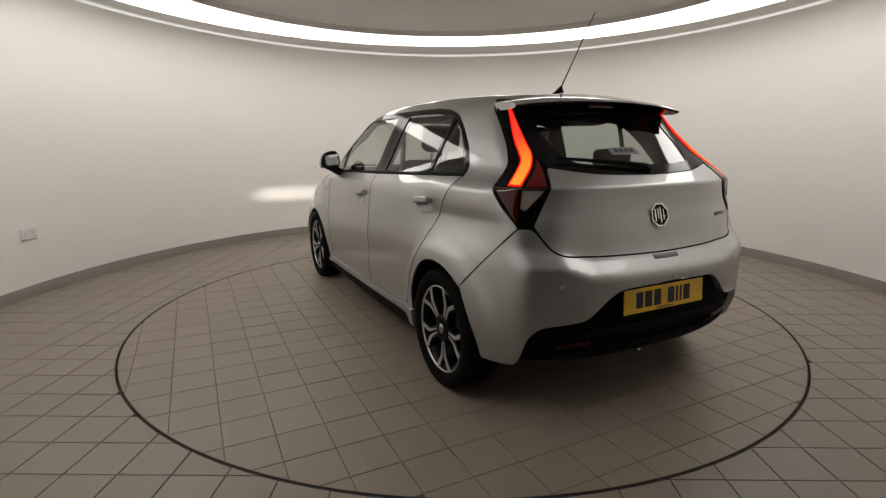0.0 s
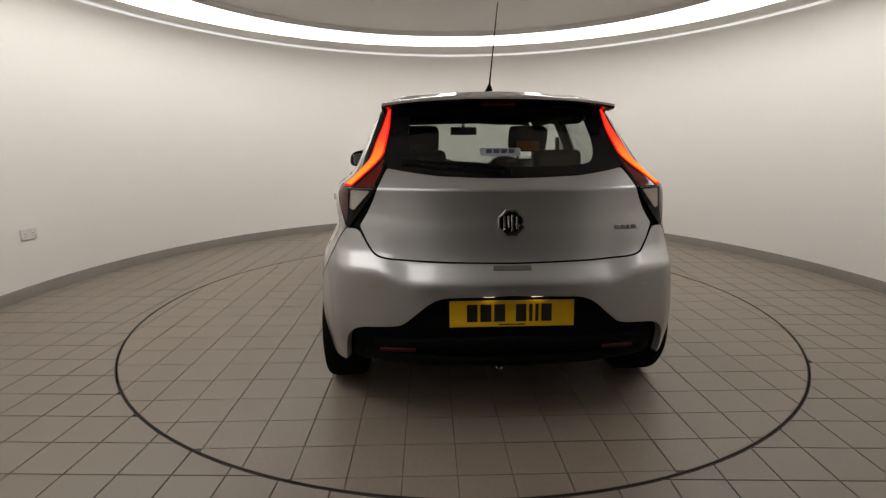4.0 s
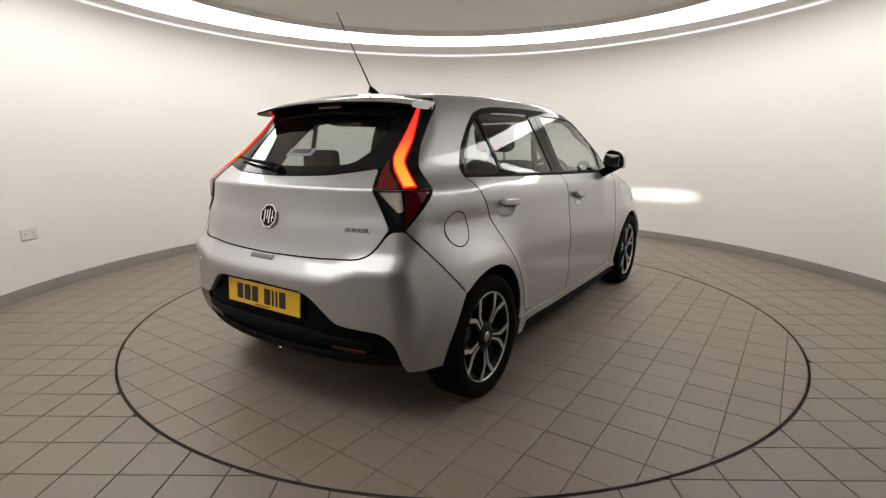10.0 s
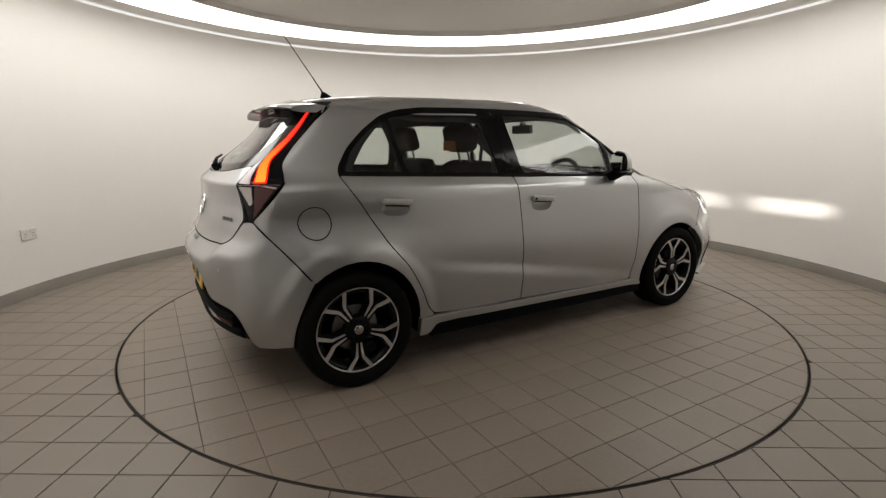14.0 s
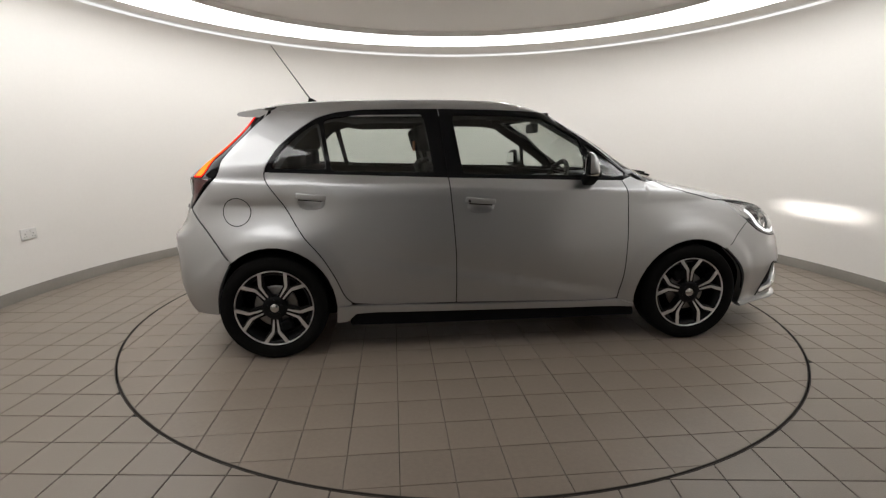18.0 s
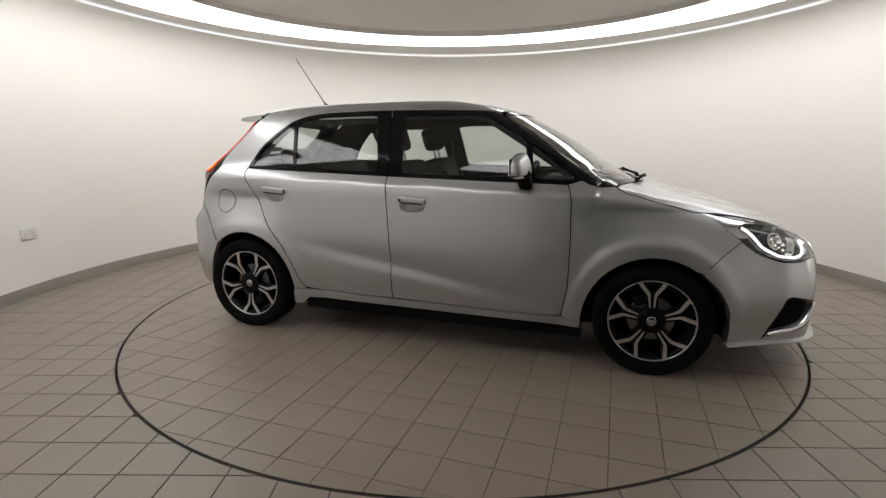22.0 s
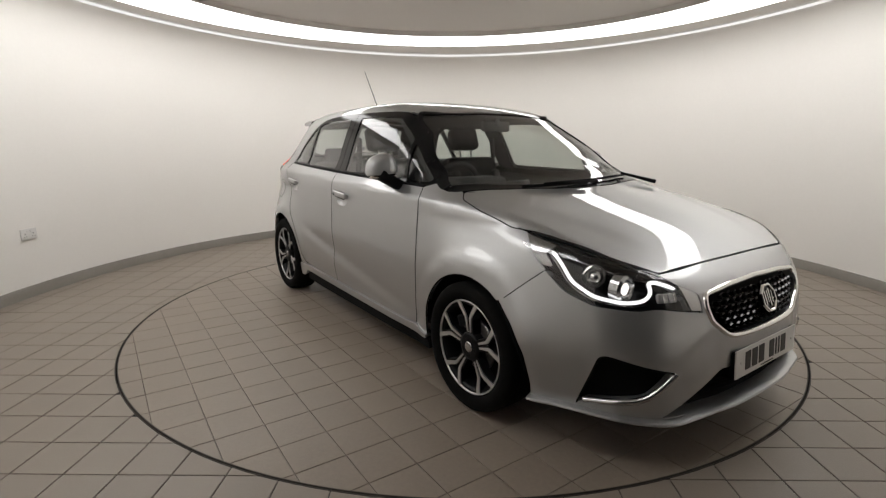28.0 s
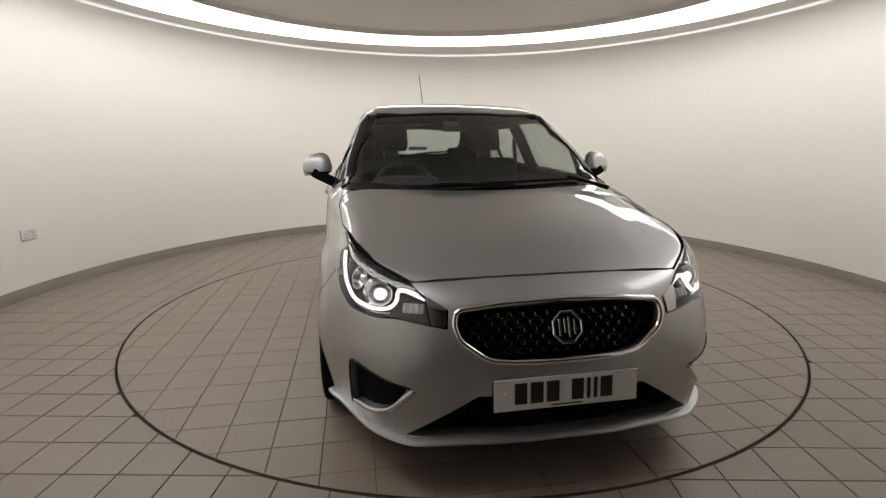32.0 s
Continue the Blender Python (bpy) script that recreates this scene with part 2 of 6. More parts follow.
def smooth_max(a, b, k):
    h = np.maximum(k - np.abs(a - b), 0) / k
    return np.maximum(a, b) + h * h * k * 0.25


def body_field(x, y, z):
    """Below 0 inside the car, above 0 outside it."""
    w = np.abs(y)
    arch = np.zeros_like(x)
    for ax in (-1.26, 1.26):
        r = np.hypot(x - ax, z - 0.305)
        s, b = np.clip((r - 0.395) / 0.075, 0, 1), np.clip((z - HAUNCH[0]) / HAUNCH[1], 0, 1)
        wide = np.exp(-np.abs((x - ax * 1.045) / HAUNCH[2]) ** 3)
        arch = arch + 0.010 * (1 - s * s * (3 - 2 * s)) + wide * (HAUNCH[3] * (1 - b * b * (3 - 2 * b)) - HAUNCH[4] * np.clip((1.0 - z) / 0.13, 0, 1))
    # the door skins lean in towards a rising crease and kick out again below it
    drop = 0.345 + 0.17 * (0.75 - x) - z
    lean, kick = np.clip(1 + drop / 0.20, 0, 1), np.clip(drop / 0.085 + 0.15, 0, 1)
    hollow = -0.0120 * lean * lean * (1 - kick * kick * (3 - 2 * kick)) * np.exp(-((x + 0.02) / 0.80) ** 6) * np.clip((0.80 - z) / 0.25, 0, 1)
    ends = np.clip((np.abs(x) - 0.85) / 0.55, 0, 1)
    flare = 0.030 * np.exp(-((z - 0.42) / 0.24) ** 2) * ends * ends * (3 - 2 * ends)
    up = np.clip((z - 0.92) / 0.2, 0, 1)
    up = up * up * (3 - 2 * up)
    side = w - (SIDE(z + 0.036 * np.clip(x, -1.3, 1.0) * np.clip((z - 0.80) / 0.12, 0, 1) * np.clip((1.12 - z) / 0.08, 0, 1)) - TAPER(x) * (1 - up) - TAPER_UP(x) * up + arch + hollow + flare)
    # the screen bends back towards its edges
    bend = np.clip(1 - np.abs(x - 0.65) / 0.55, 0, 1)
    xs = x + 0.30 * w ** 2.2 * np.minimum(1, bend * 1.6)
    top = (z - (TOP(xs) - CROWN(x) * (w / 0.62) ** 2 * np.where(x > 0.95, 1.0, 0.75))) * 0.9
    ridge = np.clip((w - (0.60 - 0.30 * (x - 1.25))) / 0.12 + 0.5, 0, 1)
    top = top + 0.003 * ridge * ridge * (3 - 2 * ridge) * np.clip((x - 1.10) / 0.15, 0, 1) * np.clip((1.98 - x) / 0.2, 0, 1)
    # below the lamps the bumper's corners are fuller
    low = np.clip((0.72 - z) / 0.28, 0, 1)
    low = low * low * (3 - 2 * low)
    front = x - (FRONT(z) - NOSE * w ** 2.7 + 0.052 * low * np.clip((w - 0.32) / 0.4, 0, 1))
    fuller = np.clip((x - 1.42) / 0.20, 0, 1)
    side = side - low * (0.020 * np.exp(-((x - 1.60) / 0.16) ** 2) + 0.010 * fuller * fuller * (3 - 2 * fuller))
    # the bumper falls back below a crease that runs down from the grille
    step = np.clip((0.545 - 0.55 * (w - 0.40) - z) / 0.07, 0, 1)
    front = front + 0.005 * step * step * (3 - 2 * step) * np.clip((w - 0.26) / 0.16, 0, 1) * np.clip((0.80 - w) / 0.15, 0, 1)
    tail = np.clip((z - 0.95) / 0.45, 0, 1)
    # the bumper's ledge follows the tailgate's foot and climbs towards the lamps
    climb = np.clip((w - 0.40) / 0.18, 0, 1)
    climb = 0.045 * climb * climb * (3 - 2 * climb) * np.clip((0.95 - z) / 0.12, 0, 1) * np.clip((z - 0.50) / 0.12, 0, 1)
    rear = (REAR(z - climb) + (TAIL + (TAIL_UP - TAIL) * tail) * w ** 2.6) - x
    rear = rear * np.where(z > 0.95, 0.8, 1.0)
    f = smooth_max(side, top, 0.085)
    f = smooth_max(f, front, 0.08)
    f = smooth_max(f, rear, 0.06)
    return f


def body_normal(p):
    e = 0.004
    g = np.stack([body_field(*(p + d).T) - body_field(*(p - d).T) for d in np.eye(3) * e], 1)
    return g / np.maximum(np.linalg.norm(g, axis=1, keepdims=True), 1e-9)


def body_hit(origin, way, reach=4.0, steps=160):
    """Where rays first meet the car's surface."""
    origin, way = np.asarray(origin, float), np.asarray(way, float)
    s = np.linspace(0, reach, steps)
    pos = origin[:, None, :] + way[:, None, :] * s[None, :, None]
    f = body_field(pos[..., 0], pos[..., 1], pos[..., 2])
    inside = f <= 0
    k = np.argmax(inside, 1)
    miss = ~inside.any(1)
    a, b = s[np.maximum(k - 1, 0)], s[k]
    for _ in range(26):
        m = (a + b) / 2
        q = origin + way * m[:, None]
        hit = body_field(q[:, 0], q[:, 1], q[:, 2]) <= 0
        b, a = np.where(hit, m, b), np.where(hit, a, m)
    near = s[np.argmin(f, 1)]           # a ray that just misses keeps its nearest point
    out = origin + way * np.where(miss, near, b)[:, None]
    return out
# ---- meshes: small helpers ----
def link_mesh(name, me, material, parent=None, label="", smooth=False):
    for m in (material if isinstance(material, (list, tuple)) else (material,)):
        me.materials.append(m)
    if smooth:
        me.polygons.foreach_set("use_smooth", [True] * len(me.polygons))
    ob = new(name, me)
    ob.parent = parent
    if label:
        tagged(ob, label=label)
    return ob


def part(name, bm, material, parent, label="", smooth=False):
    """Links a bmesh as one mesh object under a thing or a part."""
    me = bpy.data.meshes.new(name)
    bm.normal_update()
    bm.to_mesh(me)
    bm.free()
    return link_mesh(name, me, material, parent, label, smooth)


def raw(name, verts, faces, material, parent=None, label="", smooth=False):
    me = bpy.data.meshes.new(name)
    me.from_pydata([tuple(v) for v in verts], [], [tuple(f) for f in faces])
    return link_mesh(name, me, material, parent, label, smooth)


def box_bm(size, at=(0, 0, 0), bevel=0.0, segments=2, bm=None, turn=None):
    """A box with rounded edges; added to bm if given."""
    b = bmesh.new()
    bmesh.ops.create_cube(b, size=1.0)
    bmesh.ops.scale(b, vec=size, verts=b.verts)
    if bevel:
        bmesh.ops.bevel(b, geom=b.edges[:], offset=bevel, segments=segments, affect="EDGES", profile=0.6)
    m = Matrix.Translation(at) @ (turn or Matrix())
    bmesh.ops.transform(b, matrix=m, verts=b.verts)
    if bm is None:
        return b
    me = bpy.data.meshes.new("scratch")
    b.to_mesh(me)
    b.free()
    bm.from_mesh(me)
    bpy.data.meshes.remove(me)
    return bm


def lathe(profile, n=64, axis="y"):
    """Vertices and faces of a profile of (radius, along) turned about an axis."""
    verts, faces, k = [], [], len(profile)
    for i in range(n):
        c, s = math.cos(2 * math.pi * i / n), math.sin(2 * math.pi * i / n)
        for r, a in profile:
            verts.append((r * c, a, r * s) if axis == "y" else (r * c, r * s, a))
    for i in range(n):
        j = (i + 1) % n
        for q in range(k - 1):
            faces.append((i * k + q, i * k + q + 1, j * k + q + 1, j * k + q))
    return verts, faces


# ---- the room: an oval photo studio ----
WALL_A, WALL_B, WALL_X, WALL_TOP = 3.52, 4.00, 0.03, 2.560
CEIL_Z = 2.512
RING_IN, RING_OUT, RING_DROP = 2.506, 3.10, 0.057
TABLE_R = 2.266


def oval(a, offset=0.0):
    c, s = math.cos(a), math.sin(a)
    n = Vector((c / WALL_A, s / WALL_B)).normalized()
    return WALL_X + WALL_A * c + n.x * offset, WALL_B * s + n.y * offset


def oval_arc(name, profile, material, a0, a1, n=150):
    """A closed profile of (outwards, z) drawn along part of the oval, with its ends closed; angles in degrees."""
    verts, faces, k = [], [], len(profile)
    for i in range(n + 1):
        a = radians(a0 + (a1 - a0) * i / n)
        for o, z in profile:
            verts.append((*oval(a, o), z))
    for i in range(n):
        for q in range(k):
            r = (q + 1) % k
            faces.append((i * k + q, i * k + r, (i + 1) * k + r, (i + 1) * k + q))
    faces += [tuple(range(k)), tuple(reversed(range(n * k, n * k + k)))]
    ob = raw(name, verts, faces, material)
    ob.data.polygons.foreach_set("use_smooth", [True] * len(ob.data.polygons))
    ob.data.set_sharp_from_angle(angle=radians(35))
    return ob


# the wall is open beside the camera; the added, unseen passage dims reflections
OPEN_0, OPEN_1 = 258.0, 302.0
wall = tagged(oval_arc("wall_round", [(0.0, -0.02), (0.0, WALL_TOP), (0.12, WALL_TOP), (0.12, -0.02)], WALL_PAINT, OPEN_1 - 360, OPEN_0),
              "smooth curved warm white painted studio wall", "wall", kind="structure")


def passage():
    """Unseen, added dark: two side walls, a floor, a ceiling and a closed roller door at the end of the way in."""
    p0, p1 = (Vector((*oval(radians(a), 0.06), 0)) for a in (OPEN_0, OPEN_1))
    across = (p1 - p0).normalized()
    out = Vector((across.y, -across.x, 0))
    width, deep = (p1 - p0).length, 1.5
    m = Matrix((across, out, (0, 0, 1))).transposed().to_4x4()
    m.translation = p0
    pieces = [("wall_passage", box_bm((0.12, deep, 2.56), (x, deep / 2, 1.28)), PASSAGE_PAINT, "unseen grey side wall added beside the camera", "wall") for x in (-0.06, width + 0.06)]
    pieces.append(("floor_passage", box_bm((width, deep + 0.9, 0.06), (width / 2, deep / 2 - 0.45, -0.072)), ASPHALT, "unseen dark floor added beside the camera", "floor"))
    pieces.append(("ceiling_passage", box_bm((width + 0.24, deep, 0.06), (width / 2, deep / 2, 2.59)), PASSAGE_PAINT, "unseen grey ceiling added beside the camera", "ceiling"))
    for name, bm, material, label, category in pieces:
        tagged(part(name, bm, material, None), label, category, kind="structure").matrix_world = m
    v, f = [], []
    for i in range(26):
        for z, d in ((i * 0.1, 0.0), (i * 0.1 + 0.008, -0.012), (i * 0.1 + 0.092, -0.012), (i * 0.1 + 0.1, 0.0)):
            v += [(0, deep + d, z), (width, deep + d, z)]
    f = [(2 * i, 2 * i + 1, 2 * i + 3, 2 * i + 2) for i in range(len(v) // 2 - 1)]
    tagged(raw("door_1", v, f, ROLLER_DOOR), "unseen dark grey roller door added to dim reflections", "door", kind="structure").matrix_world = m


passage()
skirt = tagged(oval_arc("baseboard", [(-0.012, -0.01), (-0.012, 0.088), (-0.010, 0.092), (-0.001, 0.092), (-0.001, -0.01)], SKIRTING, OPEN_1 - 360, OPEN_0),
               "taupe tiled skirting round the curved wall", "skirting", kind="structure")
# the strip itself glows, in place of wall lit from a hidden slot
cove = oval_arc("cove_light", [(-0.004, 2.478), (-0.012, 2.482), (-0.013, 2.500), (-0.001, 2.503), (-0.001, 2.478)], COVE_GLOW, OPEN_1 - 360, OPEN_0)
tagged(cove, "thin glowing light line round the top of the wall", "cove light")


def ceiling():
    """Inner disc, slot for the ring light, outer band that runs to the wall."""
    n = 192
    verts, faces = [], []
    for i in range(n):
        a = 2 * math.pi * i / n
        c, s = math.cos(a), math.sin(a)
        verts += [((RING_IN - 0.006) * c, (RING_IN - 0.006) * s, CEIL_Z), ((RING_IN - 0.006) * c, (RING_IN - 0.006) * s, CEIL_Z + 0.04), ((RING_OUT + 0.006) * c, (RING_OUT + 0.006) * s, CEIL_Z + 0.04),
                  ((RING_OUT + 0.006) * c, (RING_OUT + 0.006) * s, CEIL_Z), (*oval(a, -0.016), CEIL_Z), (*oval(a, -0.016), CEIL_Z + 0.03), (*oval(a, 0.13), CEIL_Z + 0.03)]
    for i in range(n):
        j = (i + 1) % n
        for q in range(6):
            faces.append((i * 7 + q, i * 7 + q + 1, j * 7 + q + 1, j * 7 + q))
    faces.append(tuple(i * 7 for i in range(n)))
    ob = raw("ceiling", verts, faces, CEILING_PAINT)
    return tagged(ob, "matt off-white ceiling round the ring light", "ceiling", kind="structure")


ceiling()
ring_lamp = new("ring_light")
tagged(ring_lamp, "large glowing white ring light mounted on the ceiling", "ceiling light")
ring_lamp.location = (0, 0, CEIL_Z)


def open_ring(profile, a0, a1, n=150):
    """A closed profile of (radius, z) swept about the upright axis from a0 to a1 degrees."""
    verts, faces, k = [], [], len(profile)
    for i in range(n + 1):
        a = radians(a0 + (a1 - a0) * i / n)
        verts += [(r * math.cos(a), r * math.sin(a), z) for r, z in profile]
    for i in range(n):
        faces += [(i * k + q, i * k + (q + 1) % k, (i + 1) * k + (q + 1) % k, (i + 1) * k + q) for q in range(k)]
    faces += [tuple(range(k)), tuple(reversed(range(n * k, n * k + k)))]
    return verts, faces


# the ring, unseen towards the entrance, is left unlit there to dim that side
BOX = [(RING_IN, 0.008 - RING_DROP), (RING_IN + 0.004, -RING_DROP), (RING_OUT - 0.006, -RING_DROP), (RING_OUT, 0.016 - RING_DROP), (RING_OUT, 0.030), (RING_IN, 0.030)]
v, f = open_ring(BOX, LIGHT_OPEN_1 - 360, LIGHT_OPEN_0)
raw("diffuser", v, f, STRIP_LIGHT, ring_lamp, "glowing white diffuser")
v, f = open_ring(BOX, LIGHT_OPEN_0 + 0.2, LIGHT_OPEN_1 - 0.2, 60)
raw("blank_cover", v, f, CEILING_PAINT, ring_lamp, "unseen plain cover added over the unlit stretch")
for r0, r1, foot in ((RING_IN - 0.006, RING_IN - 0.001, 0.002), (RING_OUT + 0.001, RING_OUT + 0.006, 0.018)):
    v, f = lathe([(r0, foot - RING_DROP), (r1, foot - RING_DROP), (r1, 0.034), (r0, 0.034), (r0, foot - RING_DROP)], 192, "z")
    raw("light_rim", v, f, CEILING_PAINT, ring_lamp, "thin white rim")

# double wall socket
socket_ob = new("wall_socket")
tagged(socket_ob, "white plastic double socket on the curved wall", "socket")
sa = math.atan2(0.14 / WALL_B, (-3.487 - WALL_X) / WALL_A)
sx, sy = oval(sa, -0.001)
nrm = Vector((math.cos(sa) / WALL_A, math.sin(sa) / WALL_B)).normalized()
socket_ob.matrix_world = Matrix.Translation((sx, sy, 0.512)) @ Matrix.Rotation(math.atan2(-nrm.y, -nrm.x) + math.pi / 2, 4, "Z")
part("face_plate", box_bm((0.147, 0.012, 0.087), (0, -0.006, 0), 0.004), SOCKET_WHITE, socket_ob)
for k in (-1, 1):
    part("rocker_switch", box_bm((0.012, 0.006, 0.020), (k * 0.016, -0.0135, 0.022), 0.002), SOCKET_WHITE, socket_ob)
    # black blocks on the plate stand in for the shade in the pin holes
    for dx, dz, w, h in ((0.0, 0.010, 0.005, 0.009), (-0.011, -0.012, 0.007, 0.005), (0.011, -0.012, 0.007, 0.005)):
        part("pin_slot", box_bm((w, 0.0016, h), (k * 0.038 + dx, -0.0128, dz - 0.006)), DARK_VOID, socket_ob)
# ---- the car: panels cut out of the one smooth outer surface ----
from mathutils.geometry import delaunay_2d_cdt

car = new("car")
tagged(car, "silver five-door hatchback with lights on, parked on the turntable", "car")
FRONT_AXIS, REAR_AXIS = 1.0, -0.8


def view_rays(view, u, v):
    """Rays onto the car for outline points: 'side' (x, z) of its right side, 'top' (x, y), 'front' and 'rear' (angle round an upright axis, z)."""
    o, d = np.zeros((len(u), 3)), np.zeros((len(u), 3))
    if view == "side":
        o[:, 0], o[:, 1], o[:, 2], d[:, 1] = u, -1.4, v, 1.0
    elif view == "top":
        o[:, 0], o[:, 1], o[:, 2], d[:, 2] = u, v, 2.0, -1.0
    else:
        ax, s = (FRONT_AXIS, 1.0) if view == "front" else (REAR_AXIS, -1.0)
        d[:, 0], d[:, 1] = -s * np.cos(u), np.sin(u)
        o[:, 0], o[:, 1], o[:, 2] = ax + s * 1.6 * np.cos(u), -1.6 * np.sin(u), v
    return o, d


REACH = {"side": 1.4, "top": 1.4, "front": 1.58, "rear": 1.58}


def on_body(view, points, off=0.0):
    """Outline points laid on the car's surface."""
    a = np.array([q[:2] for q in points], float)
    o, d = view_rays(view, a[:, 0], a[:, 1])
    p = body_hit(o, d, REACH[view])
    n = body_normal(p)
    return p + n * off, n


def rounded(points, r=0.02, step=0.03, closed=True):
    """An outline with its corners rounded; a point may carry its own radius as a third value."""
    pts = [np.array(q[:2], float) for q in points]
    rad = [q[2] if len(q) > 2 else r for q in points]
    n, out = len(pts), []
    for i in range(n):
        if not closed and i in (0, n - 1):
            out.append(pts[i])
            continue
        a, b, c = pts[i - 1], pts[i], pts[(i + 1) % n]
        la, lc = np.linalg.norm(a - b), np.linalg.norm(c - b)
        s, e = b + (a - b) * min(rad[i], 0.48 * la) / max(la, 1e-9), b + (c - b) * min(rad[i], 0.48 * lc) / max(lc, 1e-9)
        if rad[i] < 1e-4:
            out.append(b)
            continue
        for k in range(5):
            t = k / 4
            out.append((1 - t) ** 2 * s + 2 * t * (1 - t) * b + t * t * e)
    dense = []
    m = len(out)
    for i in range(m if closed else m - 1):
        a, b = out[i], out[(i + 1) % m]
        k = max(1, int(math.ceil(np.linalg.norm(b - a) / step)))
        dense += [a + (b - a) * j / k for j in range(k)]
    if not closed:
        dense.append(out[-1])
    keep = []
    for q in dense:
        if not keep or np.linalg.norm(q - keep[-1]) > 1e-4:
            keep.append(q)
    if closed and np.linalg.norm(keep[0] - keep[-1]) < 1e-4:
        keep.pop()
    return keep


def both(half):
    """The whole outline of a part that lies across the middle, from its right half (first and last point near the middle)."""
    return [q for q in half] + [(-q[0], *q[1:]) for q in reversed(half)]


def across(half):
    """A line right across the middle, from its right half (first point in the middle)."""
    return [(-q[0], *q[1:]) for q in reversed(half[1:])] + [q for q in half]


def both_top(half):
    return [q for q in half] + [(q[0], -q[1], *q[2:]) for q in reversed(half)]


def inside(poly, q):
    x, y, hit = q[0], q[1], False
    for i in range(len(poly)):
        (x0, y0), (x1, y1) = poly[i - 1], poly[i]
        if (y0 > y) != (y1 > y) and x < (x1 - x0) * (y - y0) / (y1 - y0) + x0:
            hit = not hit
    return hit


def skin(outline, view, holes=(), off=0.0, thick=0.012, cell=0.04, edge=True, dish=0.0):
    """Vertices, faces and normals of a curved panel with turned-in edges. dish: how far the middle stands out beyond the rim."""
    loops = [outline, *holes]
    verts, edges = [], []
    for lp in loops:
        k = len(verts)
        verts += [Vector((float(q[0]), float(q[1]))) for q in lp]
        edges += [(k + i, k + (i + 1) % len(lp)) for i in range(len(lp))]
    rim = np.array([tuple(v) for v in verts])
    lo, hi = rim.min(0), rim.max(0)
    nx, ny = int((hi[0] - lo[0]) / cell) + 2, int((hi[1] - lo[1]) / cell) + 2
    flat = [tuple(q) for q in outline]
    flat_holes = [[tuple(q) for q in h] for h in holes]
    for i in range(nx):
        for j in range(ny):
            q = (lo[0] + (i + 0.5 * (j % 2)) * cell, lo[1] + j * cell * 0.92)
            if np.min((rim[:, 0] - q[0]) ** 2 + (rim[:, 1] - q[1]) ** 2) > (0.45 * cell) ** 2 and inside(flat, q) and not any(inside(h, q) for h in flat_holes):
                verts.append(Vector(q))
    vs, _, fs, _, _, _ = delaunay_2d_cdt(verts, edges, [], 0, 1e-6)
    uv = np.array([tuple(v) for v in vs])
    faces = []
    for f in fs:
        c = uv[list(f)].mean(0)
        if inside(flat, c) and not any(inside(h, c) for h in flat_holes):
            faces.append(list(f))
    p, n = on_body(view, uv, off)
    if dish:
        dist = np.sqrt(np.min((uv[:, None, 0] - rim[None, :, 0]) ** 2 + (uv[:, None, 1] - rim[None, :, 1]) ** 2, 1))
        w = np.clip(dist / max(dist.max(), 1e-6), 0, 1)
        p = p + n * (dish * (1 - (1 - w) ** 2))[:, None]
        bent = np.zeros_like(p)
        for q in faces:
            c = np.cross(p[q[1]] - p[q[0]], p[q[2]] - p[q[0]])
            bent[q] += c if float(np.dot(c, n[q[0]])) > 0 else -c
        n = bent / np.maximum(np.linalg.norm(bent, axis=1, keepdims=True), 1e-12)
    if sum(float(np.dot(np.cross(p[q[1]] - p[q[0]], p[q[2]] - p[q[0]]), n[q[0]])) for q in faces) < 0:
        faces = [f[::-1] for f in faces]
    if edge:
        seen = {}
        for f in faces:
            for i in range(len(f)):
                e = (f[i], f[(i + 1) % len(f)])
                seen[e] = seen.get(e, 0) + 1
        border = [e for e in seen if (e[1], e[0]) not in seen]
        out = {}
        for a, b in border:
            side = np.cross(p[b] - p[a], n[a])
            side /= max(np.linalg.norm(side), 1e-9)
            for q in (a, b):
                out[q] = out.get(q, 0) + side
        P, N, ring = [*p], [*n], {}
        for q, side in out.items():
            side = side / max(np.linalg.norm(side), 1e-9)
            ring[q] = len(P)
            P += [p[q] - n[q] * 0.0022 + side * 0.0012, p[q] - n[q] * thick]
            N += [side, side]
        for a, b in border:
            faces.append([b, a, ring[a], ring[b]])
            faces.append([ring[b], ring[a], ring[a] + 1, ring[b] + 1])
        p, n = np.array(P), np.array(N)
    return p, faces, n


def skin_object(name, data, material, parent, label="", flip=False):
    p, faces, n = data
    if flip:
        p, n = p * np.array([1, -1, 1]), n * np.array([1, -1, 1])
        faces = [f[::-1] for f in faces]
    me = bpy.data.meshes.new(name)
    me.from_pydata(p.tolist(), [], faces)
    ob = link_mesh(name, me, material, parent, label, True)
    n = n / np.maximum(np.linalg.norm(n, axis=1, keepdims=True), 1e-9)
    me.normals_split_custom_set_from_vertices(n.tolist())
    return ob


def panel(name, outline, view, material, parent=None, label="", r=0.02, holes=(), sides=(False,), **k):
    """A panel for one side (or for both: sides=(False, True)); parents may be given for each side. Returns the objects."""
    data = skin(rounded(outline, r), view, [rounded(h, r) for h in holes], **k)
    parents = parent if isinstance(parent, (list, tuple)) else [parent or car] * len(sides)
    return [skin_object(name, data, material, q, label, s) for q, s in zip(parents, sides)]


def arc(cx, cz, rx, rz, a0, a1, n=14):
    return [(cx + rx * math.cos(radians(a0 + (a1 - a0) * i / n)), cz + rz * math.sin(radians(a0 + (a1 - a0) * i / n)), 0.0) for i in range(n + 1)]


